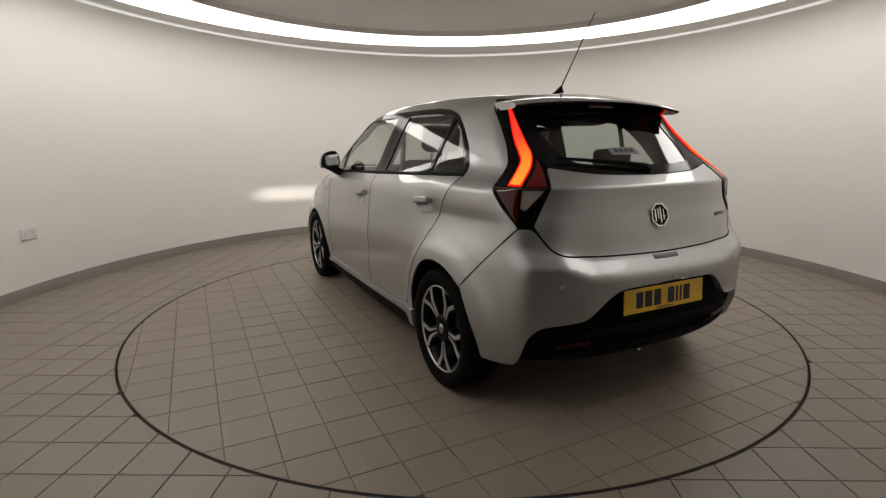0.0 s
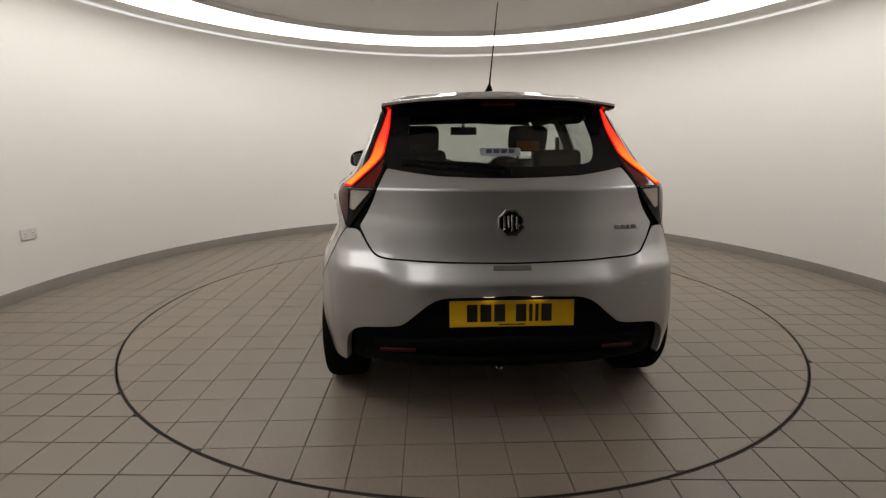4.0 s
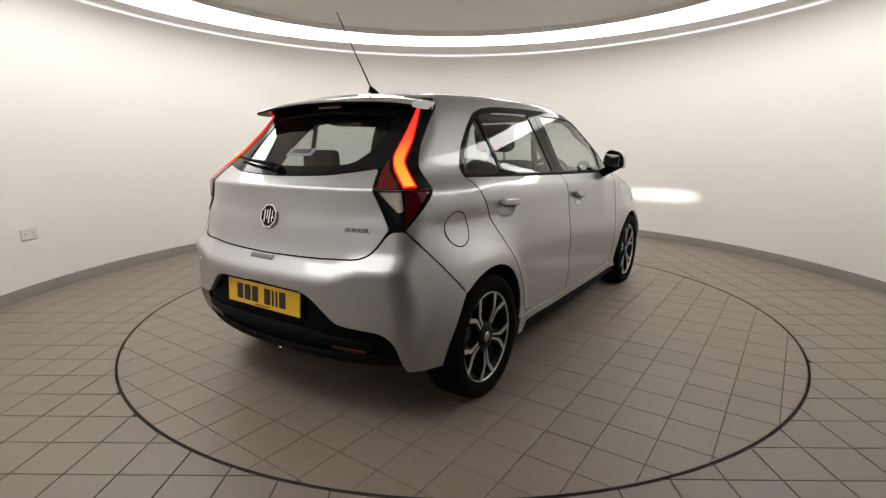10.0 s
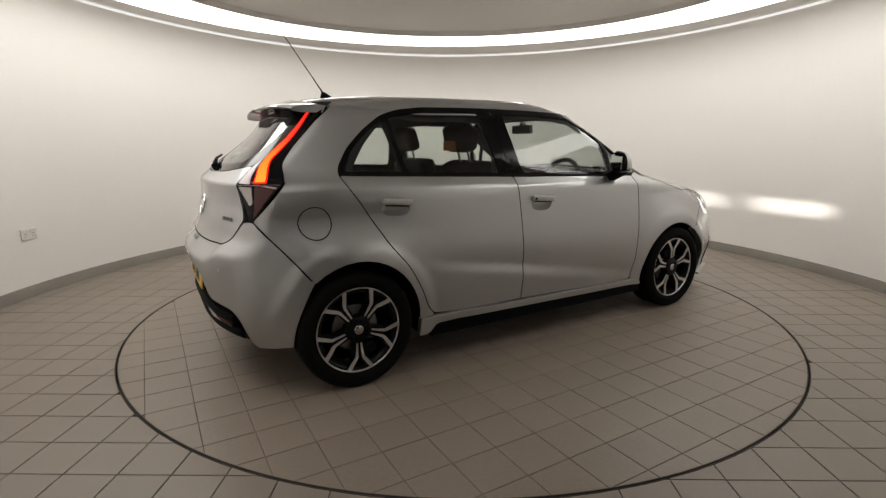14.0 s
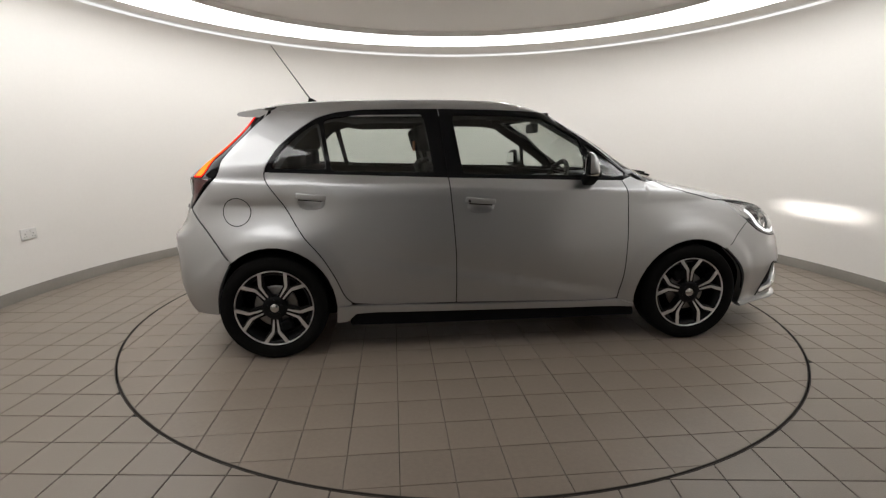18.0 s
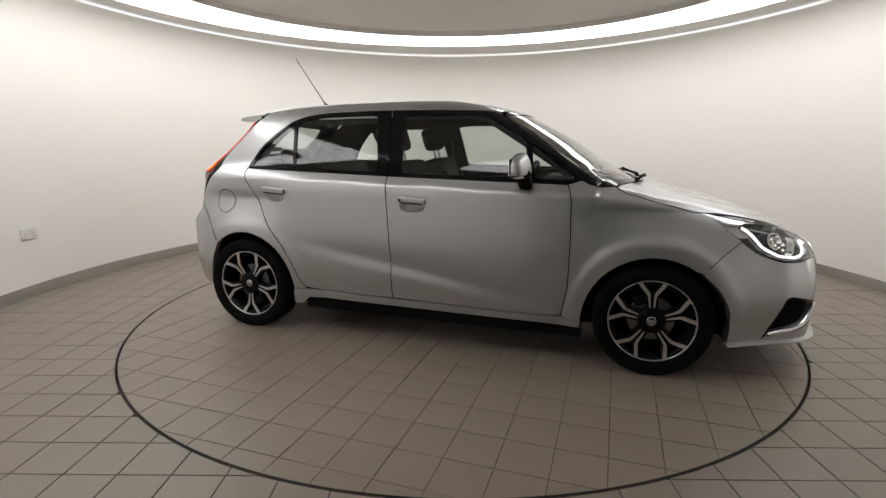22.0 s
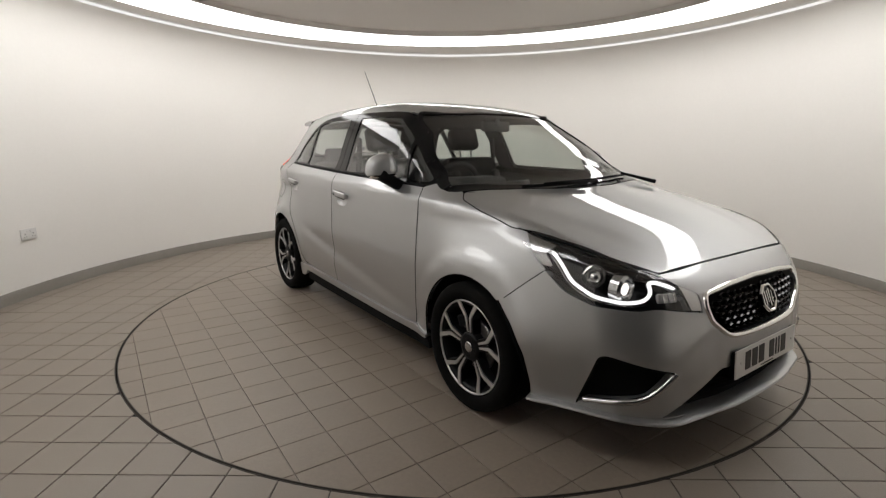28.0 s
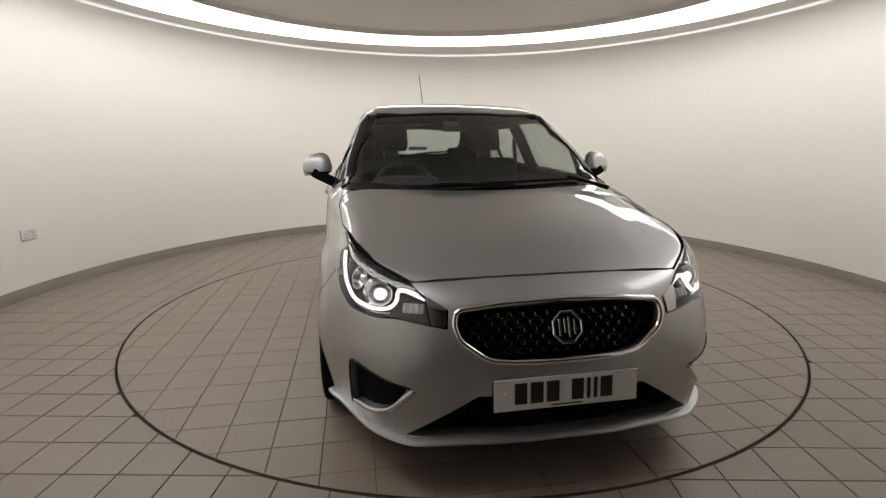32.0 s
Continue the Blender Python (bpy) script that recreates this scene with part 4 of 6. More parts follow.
for fl in BOTH:
    s = 1 if fl else -1
    lamp = lamp_shell(LAMP, 0.090, BLACK_GLOSS, car, "headlamp", fl, "projector headlamp with a glowing daytime light line")
    cover = skin_object("lamp_cover", skin(rounded(LAMP, 0.012), "front", [], off=0.0005, edge=False, cell=0.03), LAMP_GLASS, lamp, "clear lamp cover", fl)
    cover.visible_shadow = False
    # upper brow and lower lip of the lamp
    bar("lamp_brow", [(1.010, 0.872), (0.797, 0.830), (0.644, 0.789), (0.494, 0.741), (0.425, 0.702)], "front", 0.012, 0.006, BLACK_GLOSS, lamp, "", -0.006, 0.03, flip=fl)
    # tail of the lamp: plain bright wedge
    wedge = skin_object("lamp_wedge", skin(rounded([(1.000, 0.865), (0.900, 0.846), (0.826, 0.828), (0.872, 0.800), (0.838, 0.752), (0.880, 0.752), (0.990, 0.845)], 0.01), "front", [], off=-0.003, edge=False, cell=0.03), DARK_CHROME, lamp, "dark chrome lamp panel", fl)
    bar("daytime_light", [(0.848, 0.808), (0.822, 0.780), (0.778, 0.706), (0.705, 0.663), (0.612, 0.650), (0.545, 0.660), (0.520, 0.690), (0.527, 0.725), (0.500, 0.728), (0.432, 0.703)], "front", 0.0135, 0.008, DRL_GLOW, lamp, "glowing white light line", -0.016, 0.024, flip=fl)
    # satin plate that joins the lamp to the grille, and a thin bright rail along the lamp's top
    skin_object("grille_wing", skin(rounded([(0.428, 0.704), (0.364, 0.672), (0.362, 0.617), (0.400, 0.622)], 0.006), "front", [], off=0.0030, thick=0.012, cell=0.03), DARK_CHROME, lamp, "dark chrome plate beside the grille", fl)
    bar("lamp_rail", [(0.830, 0.812), (0.700, 0.780), (0.600, 0.752)], "front", 0.004, 0.003, LAMP_SILVER, lamp, "", -0.030, 0.02, flip=fl)
    bar("daytime_light_edge", [(0.862, 0.800), (0.836, 0.772), (0.790, 0.692), (0.708, 0.648), (0.612, 0.637), (0.540, 0.645)], "front", 0.008, 0.006, LAMP_SILVER, lamp, "", -0.026, 0.05, flip=fl)
    # projector: bezel, lens with its cut-off slot, and the small source behind
    pj, _ = on_body("front", [(0.606, 0.706)], -0.045)
    pj = Vector((pj[0][0], pj[0][1] * (-1 if fl else 1), pj[0][2]))
    m = forward_at(pj)
    turned("projector_bezel", [(0.036, -0.02), (0.036, 0.012), (0.042, 0.020), (0.053, 0.012), (0.060, -0.02)], m, LAMP_SILVER, lamp, "chrome projector ring")
    lens_v, lens_f, k = [], [], 32
    slot_w, slot_lo = 0.0085, 0.0013
    for r, a in ((0.035, 0.000), (0.023, 0.009)):
        lens_v += [(r * math.cos(2 * math.pi * i / k), r * math.sin(2 * math.pi * i / k), a) for i in range(k)]
    edge_pts = []
    for i in range(k):
        c, t = math.cos(2 * math.pi * i / k), math.sin(2 * math.pi * i / k)
        q = 1 / max(abs(c) / slot_w, abs(t) / slot_lo, 1e-6)
        edge_pts.append((c * q, t * q - slot_lo, 0.012))
    lens_v += edge_pts
    for a in (0, 1):
        lens_f += [(a * k + i, a * k + (i + 1) % k, (a + 1) * k + (i + 1) % k, (a + 1) * k + i) for i in range(k)]
    lens = raw("projector_lens", lens_v, lens_f, [BULB_GLOW, LAMP_SILVER], lamp, "warm glowing projector lens", True)
    for q in range(k):
        lens.data.polygons[q].material_index = 1
    lens.matrix_local = m
    # tunnel behind the slot, closed at the back by the source
    tun_v, tun_f = [], []
    for zz in (0.0115, -0.018):
        tun_v += [(-slot_w - 0.002, -0.006, zz), (slot_w + 0.002, -0.006, zz), (slot_w + 0.002, 0.004, zz), (-slot_w - 0.002, 0.004, zz)]
    tun_f = [(i, (i + 1) % 4, 4 + (i + 1) % 4, 4 + i) for i in range(4)] + [(4, 5, 6, 7)]
    tun = raw("beam_tunnel", tun_v, tun_f, DARK_VOID, lamp)
    tun.matrix_local = m
    src = raw("light_source", [(-0.003, 0.0, -0.0165), (0.003, 0.0, -0.0165), (0.003, 0.0012, -0.0165), (-0.003, 0.0012, -0.0165)], [(0, 1, 2, 3)], BEAM_GLOW, lamp, "bright headlamp source")
    src.matrix_local = m
    # second reflector, outboard, and indicator block inboard
    m2 = put("front", 0.704, 0.742, -0.046, fl)
    turned("reflector_bowl", [(0.004, -0.02), (0.020, -0.012), (0.033, 0.006), (0.039, 0.020), (0.044, 0.020), (0.044, -0.02)], m2, CHROME, lamp, "bright reflector bowl")
    turned("reflector_lens", [(0.0, 0.014), (0.012, 0.011), (0.021, 0.004), (0.024, -0.006)], m2, CHROME, lamp, "clear bulging lens in the bowl")
    m3 = put("front", 0.466, 0.675, -0.030, fl)
    blk = part("indicator_block", box_bm((0.075, 0.034, 0.02), (0, -0.004, 0.006), 0.006), LAMP_SATIN, lamp, "pale indicator block")
    blk.matrix_local = m3
    for q in range(3):
        fin = part("lamp_fin", box_bm((0.004, 0.036, 0.02), (-0.022 + q * 0.022, -0.004, 0.010), 0.001), LAMP_SILVER, lamp)
        fin.matrix_local = m3

# ---- tail ----
TAILGATE = both([(0.0, 0.735, 0.0), (0.336, 0.741), (0.456, 0.748), (0.512, 0.763), (0.545, 0.793), (0.597, 0.874, 0.01), (0.532, 1.030, 0.02), (0.545, 1.112, 0.01), (0.439, 1.097), (0.316, 1.082), (0.126, 1.075), (0.0, 1.073, 0.0)])
tailgate = panel("tailgate", TAILGATE, "rear", PAINT, r=0.04, cell=0.022)[0]
REAR_EDGE = both([(0.0, 1.077, 0.0), (0.126, 1.079), (0.316, 1.086), (0.439, 1.101), (0.553, 1.116, 0.01), (0.585, 1.175), (0.655, 1.275), (0.735, 1.385), (0.770, 1.428, 0.01), (0.0, 1.428, 0.0)])
REAR_PANE = both([(0.0, 1.118, 0.0), (0.25, 1.118), (0.41, 1.130, 0.04), (0.50, 1.190, 0.04), (0.565, 1.270), (0.600, 1.350, 0.03), (0.0, 1.370, 0.0)])
panel("rear_window_border", REAR_EDGE, "rear", BLACK_GLOSS, tailgate, "gloss black border of the rear window", r=0.02, holes=[REAR_PANE], off=0.001, thick=0.015)
ob = panel("rear_window", cut(REAR_PANE, -0.006), "rear", REAR_GLASS, tailgate, "tinted rear window", r=0.03, off=-0.003, edge=False)[0]
ob.visible_shadow = False
# spoiler over the rear window


def spoiler():
    verts, faces, n = [], [], 41
    for i in range(n):
        y = -0.548 + 1.096 * i / (n - 1)
        q = abs(y) / 0.548
        back = -1.500 + 0.045 * q ** 2.4 + (0.012 if q < 0.30 else 0.0)
        root = -1.290 + 0.012 * q * q
        zt = TOP(np.array([root]))[0] - 0.052 * q * q - 0.006
        zb = 1.418 - 0.028 * q ** 3 + (0.003 if q < 0.30 else 0.0)
        sec = [(root, zt - 0.004), (root - 0.06, zt + 0.001), (back + 0.035, zb + 0.012), (back + 0.008, zb + 0.006), (back, zb - 0.003), (back + 0.006, zb - 0.012), (back + 0.05, zb - 0.018), (root - 0.02, zt - 0.040)]
        verts += [(a, y, z) for a, z in sec]
    k = 8
    for i in range(n - 1):
        for q in range(k):
            faces.append((i * k + q, (i + 1) * k + q, (i + 1) * k + (q + 1) % k, i * k + (q + 1) % k))
    faces += [tuple(range(k)), tuple(reversed(range((n - 1) * k, n * k)))]
    bm = bmesh.new()
    vs = [bm.verts.new(v) for v in verts]
    for f in faces:
        bm.faces.new([vs[i] for i in f])
    bmesh.ops.recalc_face_normals(bm, faces=bm.faces)
    for f in bm.faces:
        under = f.normal.z < -0.2
        f.material_index = 1 if under else 0
    ob = part("spoiler", bm, [PAINT, BLACK_GLOSS], tailgate, "silver roof spoiler, black underneath", True)
    ob.data.set_sharp_from_angle(angle=radians(45))
    part("high_brake_light", box_bm((0.012, 0.16, 0.012), (-1.418, 0, 1.398), 0.003), DARK_RED, tailgate, "dark red high brake light")
    return ob


spoiler()
# tail lamps
TAIL_OUT = [(0.862, 1.430, 0.004), (0.775, 1.428, 0.006), (0.735, 1.385), (0.655, 1.275), (0.585, 1.175), (0.551, 1.100), (0.540, 1.032, 0.008), (0.600, 0.944), (0.643, 0.866, 0.006), (0.660, 0.866, 0.006), (0.764, 1.036, 0.008), (0.712, 1.125), (0.735, 1.215), (0.797, 1.335)]
LED = [(0.733, 1.384, 0.004), (0.764, 1.390, 0.004), (0.706, 1.231), (0.662, 1.142), (0.682, 1.093), (0.712, 1.033, 0.004), (0.648, 1.031, 0.004), (0.606, 1.112), (0.600, 1.166), (0.655, 1.258)]
for fl in BOTH:
    data = skin(rounded(TAIL_OUT, 0.03, 0.02), "rear", [], off=0.002, thick=0.02, cell=0.025)
    tail = skin_object("tail_lamp", data, BLACK_GLOSS, car, "tall angular tail lamp with a glowing orange-red light bar", fl)
    skin_object("light_bar", skin(rounded(cut(LED, 0.011), 0.02, 0.015), "rear", [], off=0.0065, thick=0.0010, cell=0.02), TAIL_GLOW, tail, "glowing orange-red light bar", fl)
    skin_object("light_bar_edge", skin(rounded(cut(LED, 0.005), 0.02, 0.015), "rear", [], off=0.0055, thick=0.0010, cell=0.02), TAIL_GLOW_DEEP, tail, "deep red halo of the bar", fl)
    skin_object("red_lens", skin(rounded([(0.562, 1.100), (0.553, 1.036), (0.636, 1.034), (0.592, 1.112), (0.590, 1.150)], 0.01, 0.015), "rear", [], off=0.0032, thick=0.002, cell=0.02), RED_LENS, tail, "red lens", fl)
    skin_object("red_lens", skin(rounded([(0.661, 1.026), (0.752, 1.028), (0.660, 0.880)], 0.01, 0.015), "rear", [], off=0.0032, thick=0.002, cell=0.02), DARK_RED, tail, "smoked red lens", fl)
    REV = [(0.562, 1.022), (0.646, 1.024), (0.652, 0.945), (0.632, 0.938)]
    skin_object("reversing_lens", skin(rounded(REV, 0.008, 0.015), "rear", [], off=0.0032, thick=0.002, cell=0.02), CLEAR_LENS, tail, "clear reversing lens", fl)
    bar("lens_frame", REV, "rear", 0.003, 0.002, STEEL, tail, "", 0.004, 0.008, True, flip=fl)
    bar("lens_frame", [(0.552, 1.029), (0.755, 1.030)], "rear", 0.004, 0.003, STEEL, tail, "", 0.004, 0.0, flip=fl)

# rear bumper, with its black lower part
REAR_BUMPER = both([(0.0, 0.729, 0.0), (0.336, 0.735), (0.460, 0.742), (0.518, 0.758), (0.552, 0.789), (0.604, 0.862), (0.652, 0.860, 0.006), *[(u, v, 0.0) for u, v in SPLIT], (0.903, 0.585, 0.003), (0.880, 0.530), (0.850, 0.450), (0.818, 0.360), (0.795, 0.262, 0.006),
                    (0.660, 0.264, 0.01), (0.645, 0.290), (0.612, 0.410, 0.03), (0.570, 0.452), (0.400, 0.474), (0.297, 0.579, 0.04), (0.248, 0.602), (0.0, 0.612, 0.0)])
rear_bumper = panel("rear_bumper", REAR_BUMPER, "rear", PAINT, r=0.03, cell=0.015, thick=0.03)[0]
DIFFUSER = both([(0.0, 0.620, 0.0), (0.255, 0.608), (0.305, 0.586, 0.04), (0.405, 0.482), (0.575, 0.460), (0.620, 0.415, 0.03), (0.652, 0.295), (0.668, 0.258, 0.01), (0.600, 0.245), (0.40, 0.235), (0.0, 0.235, 0.0)])
diffuser = panel("rear_valance", DIFFUSER, "rear", BLACK_TRIM, None, "black textured lower bumper", r=0.02, off=-0.048, thick=0.05)[0]
bar("valance_ridge", across([(0.0, 0.392), (0.25, 0.390), (0.36, 0.372), (0.52, 0.372)]), "rear", 0.05, 0.010, BLACK_TRIM, diffuser, "", -0.034, 0.05)
bar("valance_ridge", across([(0.0, 0.285), (0.25, 0.285), (0.40, 0.295), (0.56, 0.30)]), "rear", 0.06, 0.008, BLACK_TRIM, diffuser, "", -0.030, 0.05)
for fl in BOTH:
    bar("reflector", [(0.362, 0.350), (0.50, 0.338)], "rear", 0.018, 0.004, REFLECTOR_RED, diffuser, "red rear reflector", -0.026, 0.0, flip=fl)
# grey strip paints the shade in the tailgate handle's recess
bar("tailgate_handle", [(-0.072, 0.716), (0.0, 0.715), (0.072, 0.716)], "rear", 0.026, 0.002, RECESS_SHADE, rear_bumper, "grey strip for the shade in the tailgate release recess", 0.001, 0.0)
for u in (-0.505, 0.0, 0.505):
    turned("parking_sensor", [(0.0, 0.003), (0.008, 0.0026), (0.0095, 0.0), (0.0095, -0.003)], put("rear", u * 0.98, 0.628, 0.0), PAINT, rear_bumper, "small round parking sensor", 16)
v, f = lathe([(0.016, -0.10), (0.0185, -0.10), (0.0185, 0.0), (0.016, 0.003), (0.0145, -0.02), (0.0145, -0.10)], 24, "z")
pipe = raw("tailpipe", v, f, CHROME, car, "small chrome tailpipe tip", True)
pipe.matrix_local = Matrix.Translation((-1.80, 0.03, 0.245)) @ Matrix.Rotation(radians(-100), 4, "Y")


def number_plate(name, at, tilt, face, rear):
    """A plate with a rim of its own colour, and plain dark bars for its characters."""
    plate = part(name, box_bm((0.520, 0.111, 0.006), (0, 0, 0), 0.002), face, car, ("yellow" if rear else "white") + " number plate with plain dark bars")
    plate.matrix_local = at
    x = -0.188
    for w in (0.044, 0.046, 0.046, None, 0.044, 0.014, 0.014, 0.044):
        if w is None:
            x += 0.033
            continue
        part("plate_bar", box_bm((w, 0.074, 0.0016), (x + w / 2, 0.003, 0.0036), 0.0006, 1), PLATE_BLACK, plate)
        x += w + 0.0115
    part("plate_bar", box_bm((0.11, 0.005, 0.001), (0.0, -0.046, 0.0034)), PLATE_BLACK, plate)
    for sx in (-0.222, 0.222):
        turned("plate_screw", [(0.0, 0.0065), (0.005, 0.006), (0.0065, 0.003)], Matrix.Translation((sx, 0.004, 0)), face, plate, "", 12)
    return plate


def upright(x, z, back, lean):
    """A matrix for a flat sign across the car, facing forward (back=1) or rearward (-1), leaning by degrees."""
    d = Vector((back * math.cos(radians(lean)), 0, math.sin(radians(lean))))
    a = Vector((0, 0, 1)).cross(d).normalized()
    return Matrix.Translation((x, 0, z)) @ Matrix((a, d.cross(a), d)).transposed().to_4x4()


number_plate("number_plate", upright(-1.897, 0.526, -1, 4), 0, PLATE_YELLOW, True)
number_plate("number_plate", upright(2.158, 0.388, 1, 4), 0, PLATE_WHITE, False)
part("plate_backing", box_bm((0.05, 0.54, 0.13), (-1.866, 0, 0.526), 0.01), BLACK_TRIM, diffuser)
part("plate_holder", box_bm((0.05, 0.52, 0.112), (2.128, 0, 0.382), 0.01), BLACK_TRIM, front_bumper, "black plate holder")
for sy in (-0.10, 0.10):
    part("plate_light", box_bm((0.03, 0.05, 0.010), (-1.905, sy, 0.607), 0.003), PLATE_LAMP, diffuser, "small lit plate lamp")


def badge(name, at, parent, s):
    """Round-cornered eight-sided emblem: chrome rim, dark field, plain chrome blocks."""
    ring = [(s * math.cos(radians(22.5 + 45 * k)), s * math.sin(radians(22.5 + 45 * k))) for k in range(8)]
    verts, faces = [], []
    prof = ((1.0, 0.0), (1.0, 0.006), (0.96, 0.009), (0.86, 0.009), (0.82, 0.006), (0.82, 0.003))
    for k in range(8):
        verts += [(ring[k][0] * q, ring[k][1] * q, h) for q, h in prof]
    for k in range(8):
        j = (k + 1) % 8
        faces += [(k * 6 + q, j * 6 + q, j * 6 + q + 1, k * 6 + q + 1) for q in range(5)]
    ob = raw(name, verts, faces, CHROME, parent, "eight-sided chrome emblem")
    ob.matrix_local = at
    return ob


for nm, at, parent, s in (("rear_badge", put("rear", 0.0, 0.893, 0.001), car, 0.060), ("front_badge", put("front", 0.0, 0.605, 0.006), car, 0.060)):
    b = badge(nm, at, parent, s)
    field = [(0.82 * s * math.cos(radians(22.5 + 45 * k)), 0.82 * s * math.sin(radians(22.5 + 45 * k)), 0.003) for k in range(8)]
    raw("emblem_field", field, [tuple(range(8))], BLACK_GLOSS, b, "black field")
    for x, w, h, y in ((-0.46, 0.16, 0.95, 0), (-0.16, 0.14, 0.80, 0.10), (0.10, 0.16, 1.15, 0), (0.42, 0.12, 0.85, 0), (0.46, 0.30, 0.14, -0.12)):
        part("emblem_block", box_bm((w * s, h * s, 0.004), (x * s, y * s, 0.005), 0.001, 1), CHROME, b)
mb = put("rear", 0.475, 0.865, 0.001)
name_badge = part("name_badge", box_bm((0.116, 0.003, 0.003), (0, -0.008, 0.0015), 0.001), STEEL, car, "small chrome name strip in plain bars")
for k, (bx, bw) in enumerate(((-0.044, 0.024), (-0.014, 0.022), (0.010, 0.014), (0.038, 0.024))):
    q = part("badge_bar", box_bm((bw, 0.015, 0.003), (bx, 0.001, 0.002), 0.001), STEEL, name_badge)
name_badge.matrix_local = mb
# ---- wheels ----
def wheel_parts(parent):
    """A sixteen-inch two-tone alloy wheel with its tyre; its axle lies along y and the face looks to -y."""
    v, f = lathe([(0.196, 0.075), (0.205, 0.070), (0.190, 0.03), (0.188, -0.050), (0.205, -0.078), (0.212, -0.080), (0.212, -0.075)], 64)
    w = raw("wheel", v, f, RIM_BLACK, parent, "two-tone alloy wheel with five split spokes", True)
    v, f = lathe([(0.214, -0.070), (0.2225, -0.083), (0.236, -0.098), (0.262, -0.102), (0.286, -0.096), (0.296, -0.086), (0.3005, -0.075), (0.3025, -0.045), (0.2985, -0.043), (0.2985, -0.037), (0.3028, -0.035),
                  (0.303, -0.004), (0.299, -0.003), (0.299, 0.003), (0.303, 0.004), (0.3028, 0.035), (0.2985, 0.037), (0.2985, 0.043), (0.3025, 0.045), (0.3005, 0.075), (0.286, 0.096), (0.262, 0.102), (0.232, 0.100), (0.206, 0.085)], 72)
    t = raw("tyre", v, f, RUBBER, w, "black road tyre", True)
    t.data.set_sharp_from_angle(angle=radians(40))
    v, f = lathe([(0.2135, -0.079), (0.2150, -0.085), (0.2195, -0.0860), (0.2215, -0.084), (0.2215, -0.078)], 72)
    raw("rim_lip", v, f, MACHINED, w, "bright machined rim edge", True)
    v, f = lathe([(0.0, -0.030), (0.112, -0.030), (0.122, -0.028), (0.122, -0.018), (0.0, -0.018)], 48)
    raw("brake_disc", v, f, STEEL, w, "steel brake disc", True)
    part("brake_caliper", box_bm((0.06, 0.05, 0.10), (0.115, -0.045, 0.045), 0.012, turn=Matrix.Rotation(radians(-20), 4, "Y")), BLACK_TRIM, w, "dark brake caliper")
    v, f = lathe([(0.0, 0.06), (0.188, 0.06), (0.188, 0.05)], 32)
    raw("wheel_back", v, f, DARK_VOID, w)
    v, f = lathe([(0.0, -0.078), (0.052, -0.078), (0.064, -0.075), (0.070, -0.066), (0.070, -0.02)], 40)
    raw("hub", v, f, RIM_BLACK, w, "", True)
    v, f = lathe([(0.0, -0.0835), (0.021, -0.083), (0.0250, -0.081), (0.0255, -0.077)], 28)
    raw("centre_cap", v, f, DARK_CHROME, w, "round silver centre cap", True)

    def strip(points, widths, y0, y1, twin):
        """A flat bar along (x, z) points from the face y0 back to y1."""
        verts, faces, n = [], [], len(points)
        for i, (x, z) in enumerate(points):
            a, b = points[max(i - 1, 0)], points[min(i + 1, n - 1)]
            d = Vector((b[0] - a[0], b[1] - a[1])).normalized()
            s = Vector((-d.y, d.x)) * widths[i] / 2
            verts += [(x + s.x, y0[i], z + s.y), (x - s.x, y0[i], z - s.y), (x - s.x * twin, y1[i], z - s.y * twin), (x + s.x * twin, y1[i], z + s.y * twin)]
        for i in range(n - 1):
            for q in range(4):
                faces.append((i * 4 + q, (i + 1) * 4 + q, (i + 1) * 4 + (q + 1) % 4, i * 4 + (q + 1) % 4))
        faces += [(3, 2, 1, 0), tuple(n * 4 - 4 + q for q in range(4))]
        return verts, faces

    for k in range(5):
        a = radians(72 * k)
        c, s = math.cos(a), math.sin(a)

        def spin(q):
            return (q[0] * c - q[1] * s, q[0] * s + q[1] * c)

        # black web of the spoke, forked towards the rim
        web_v, web_f = [], []
        for sg in (-1, 1):
            line = [spin(q) for q in ((0.045, sg * 0.010), (0.138, sg * 0.016), (0.175, sg * 0.040), (0.207, sg * 0.060))]
            v, f = strip(line, [0.030, 0.030, 0.030, 0.034], [-0.070, -0.074, -0.078, -0.078], [-0.025, -0.035, -0.045, -0.05], 1.2)
            web_f += [tuple(len(web_v) + i for i in q) for q in f]
            web_v += v
        raw("spoke", web_v, web_f, RIM_BLACK, w, "black split spoke")
        for sg in (-1, 1):
            line = [spin(q) for q in ((0.071, sg * 0.0100), (0.108, sg * 0.0128), (0.141, sg * 0.0165), (0.152, sg * 0.0220), (0.180, sg * 0.0435), (0.207, sg * 0.0625))]
            v, f = strip(line, [0.0080, 0.0110, 0.0145, 0.0175, 0.0190, 0.0205], [-0.0745, -0.0775, -0.0805, -0.0815, -0.0835, -0.0850], [-0.066, -0.07, -0.072, -0.073, -0.075, -0.077], 1.0)
            raw("spoke_face", v, f, MACHINED, w, "machined spoke face")
    for k in range(5):
        a = radians(72 * k + 36)
        v, f = lathe([(0.0, -0.002), (0.008, -0.002), (0.008, 0.012)], 10)
        nut = raw("wheel_nut", [(x + 0.040 * math.cos(a), y - 0.079, z + 0.040 * math.sin(a)) for x, y, z in v], f, RIM_BLACK, w)
    return w


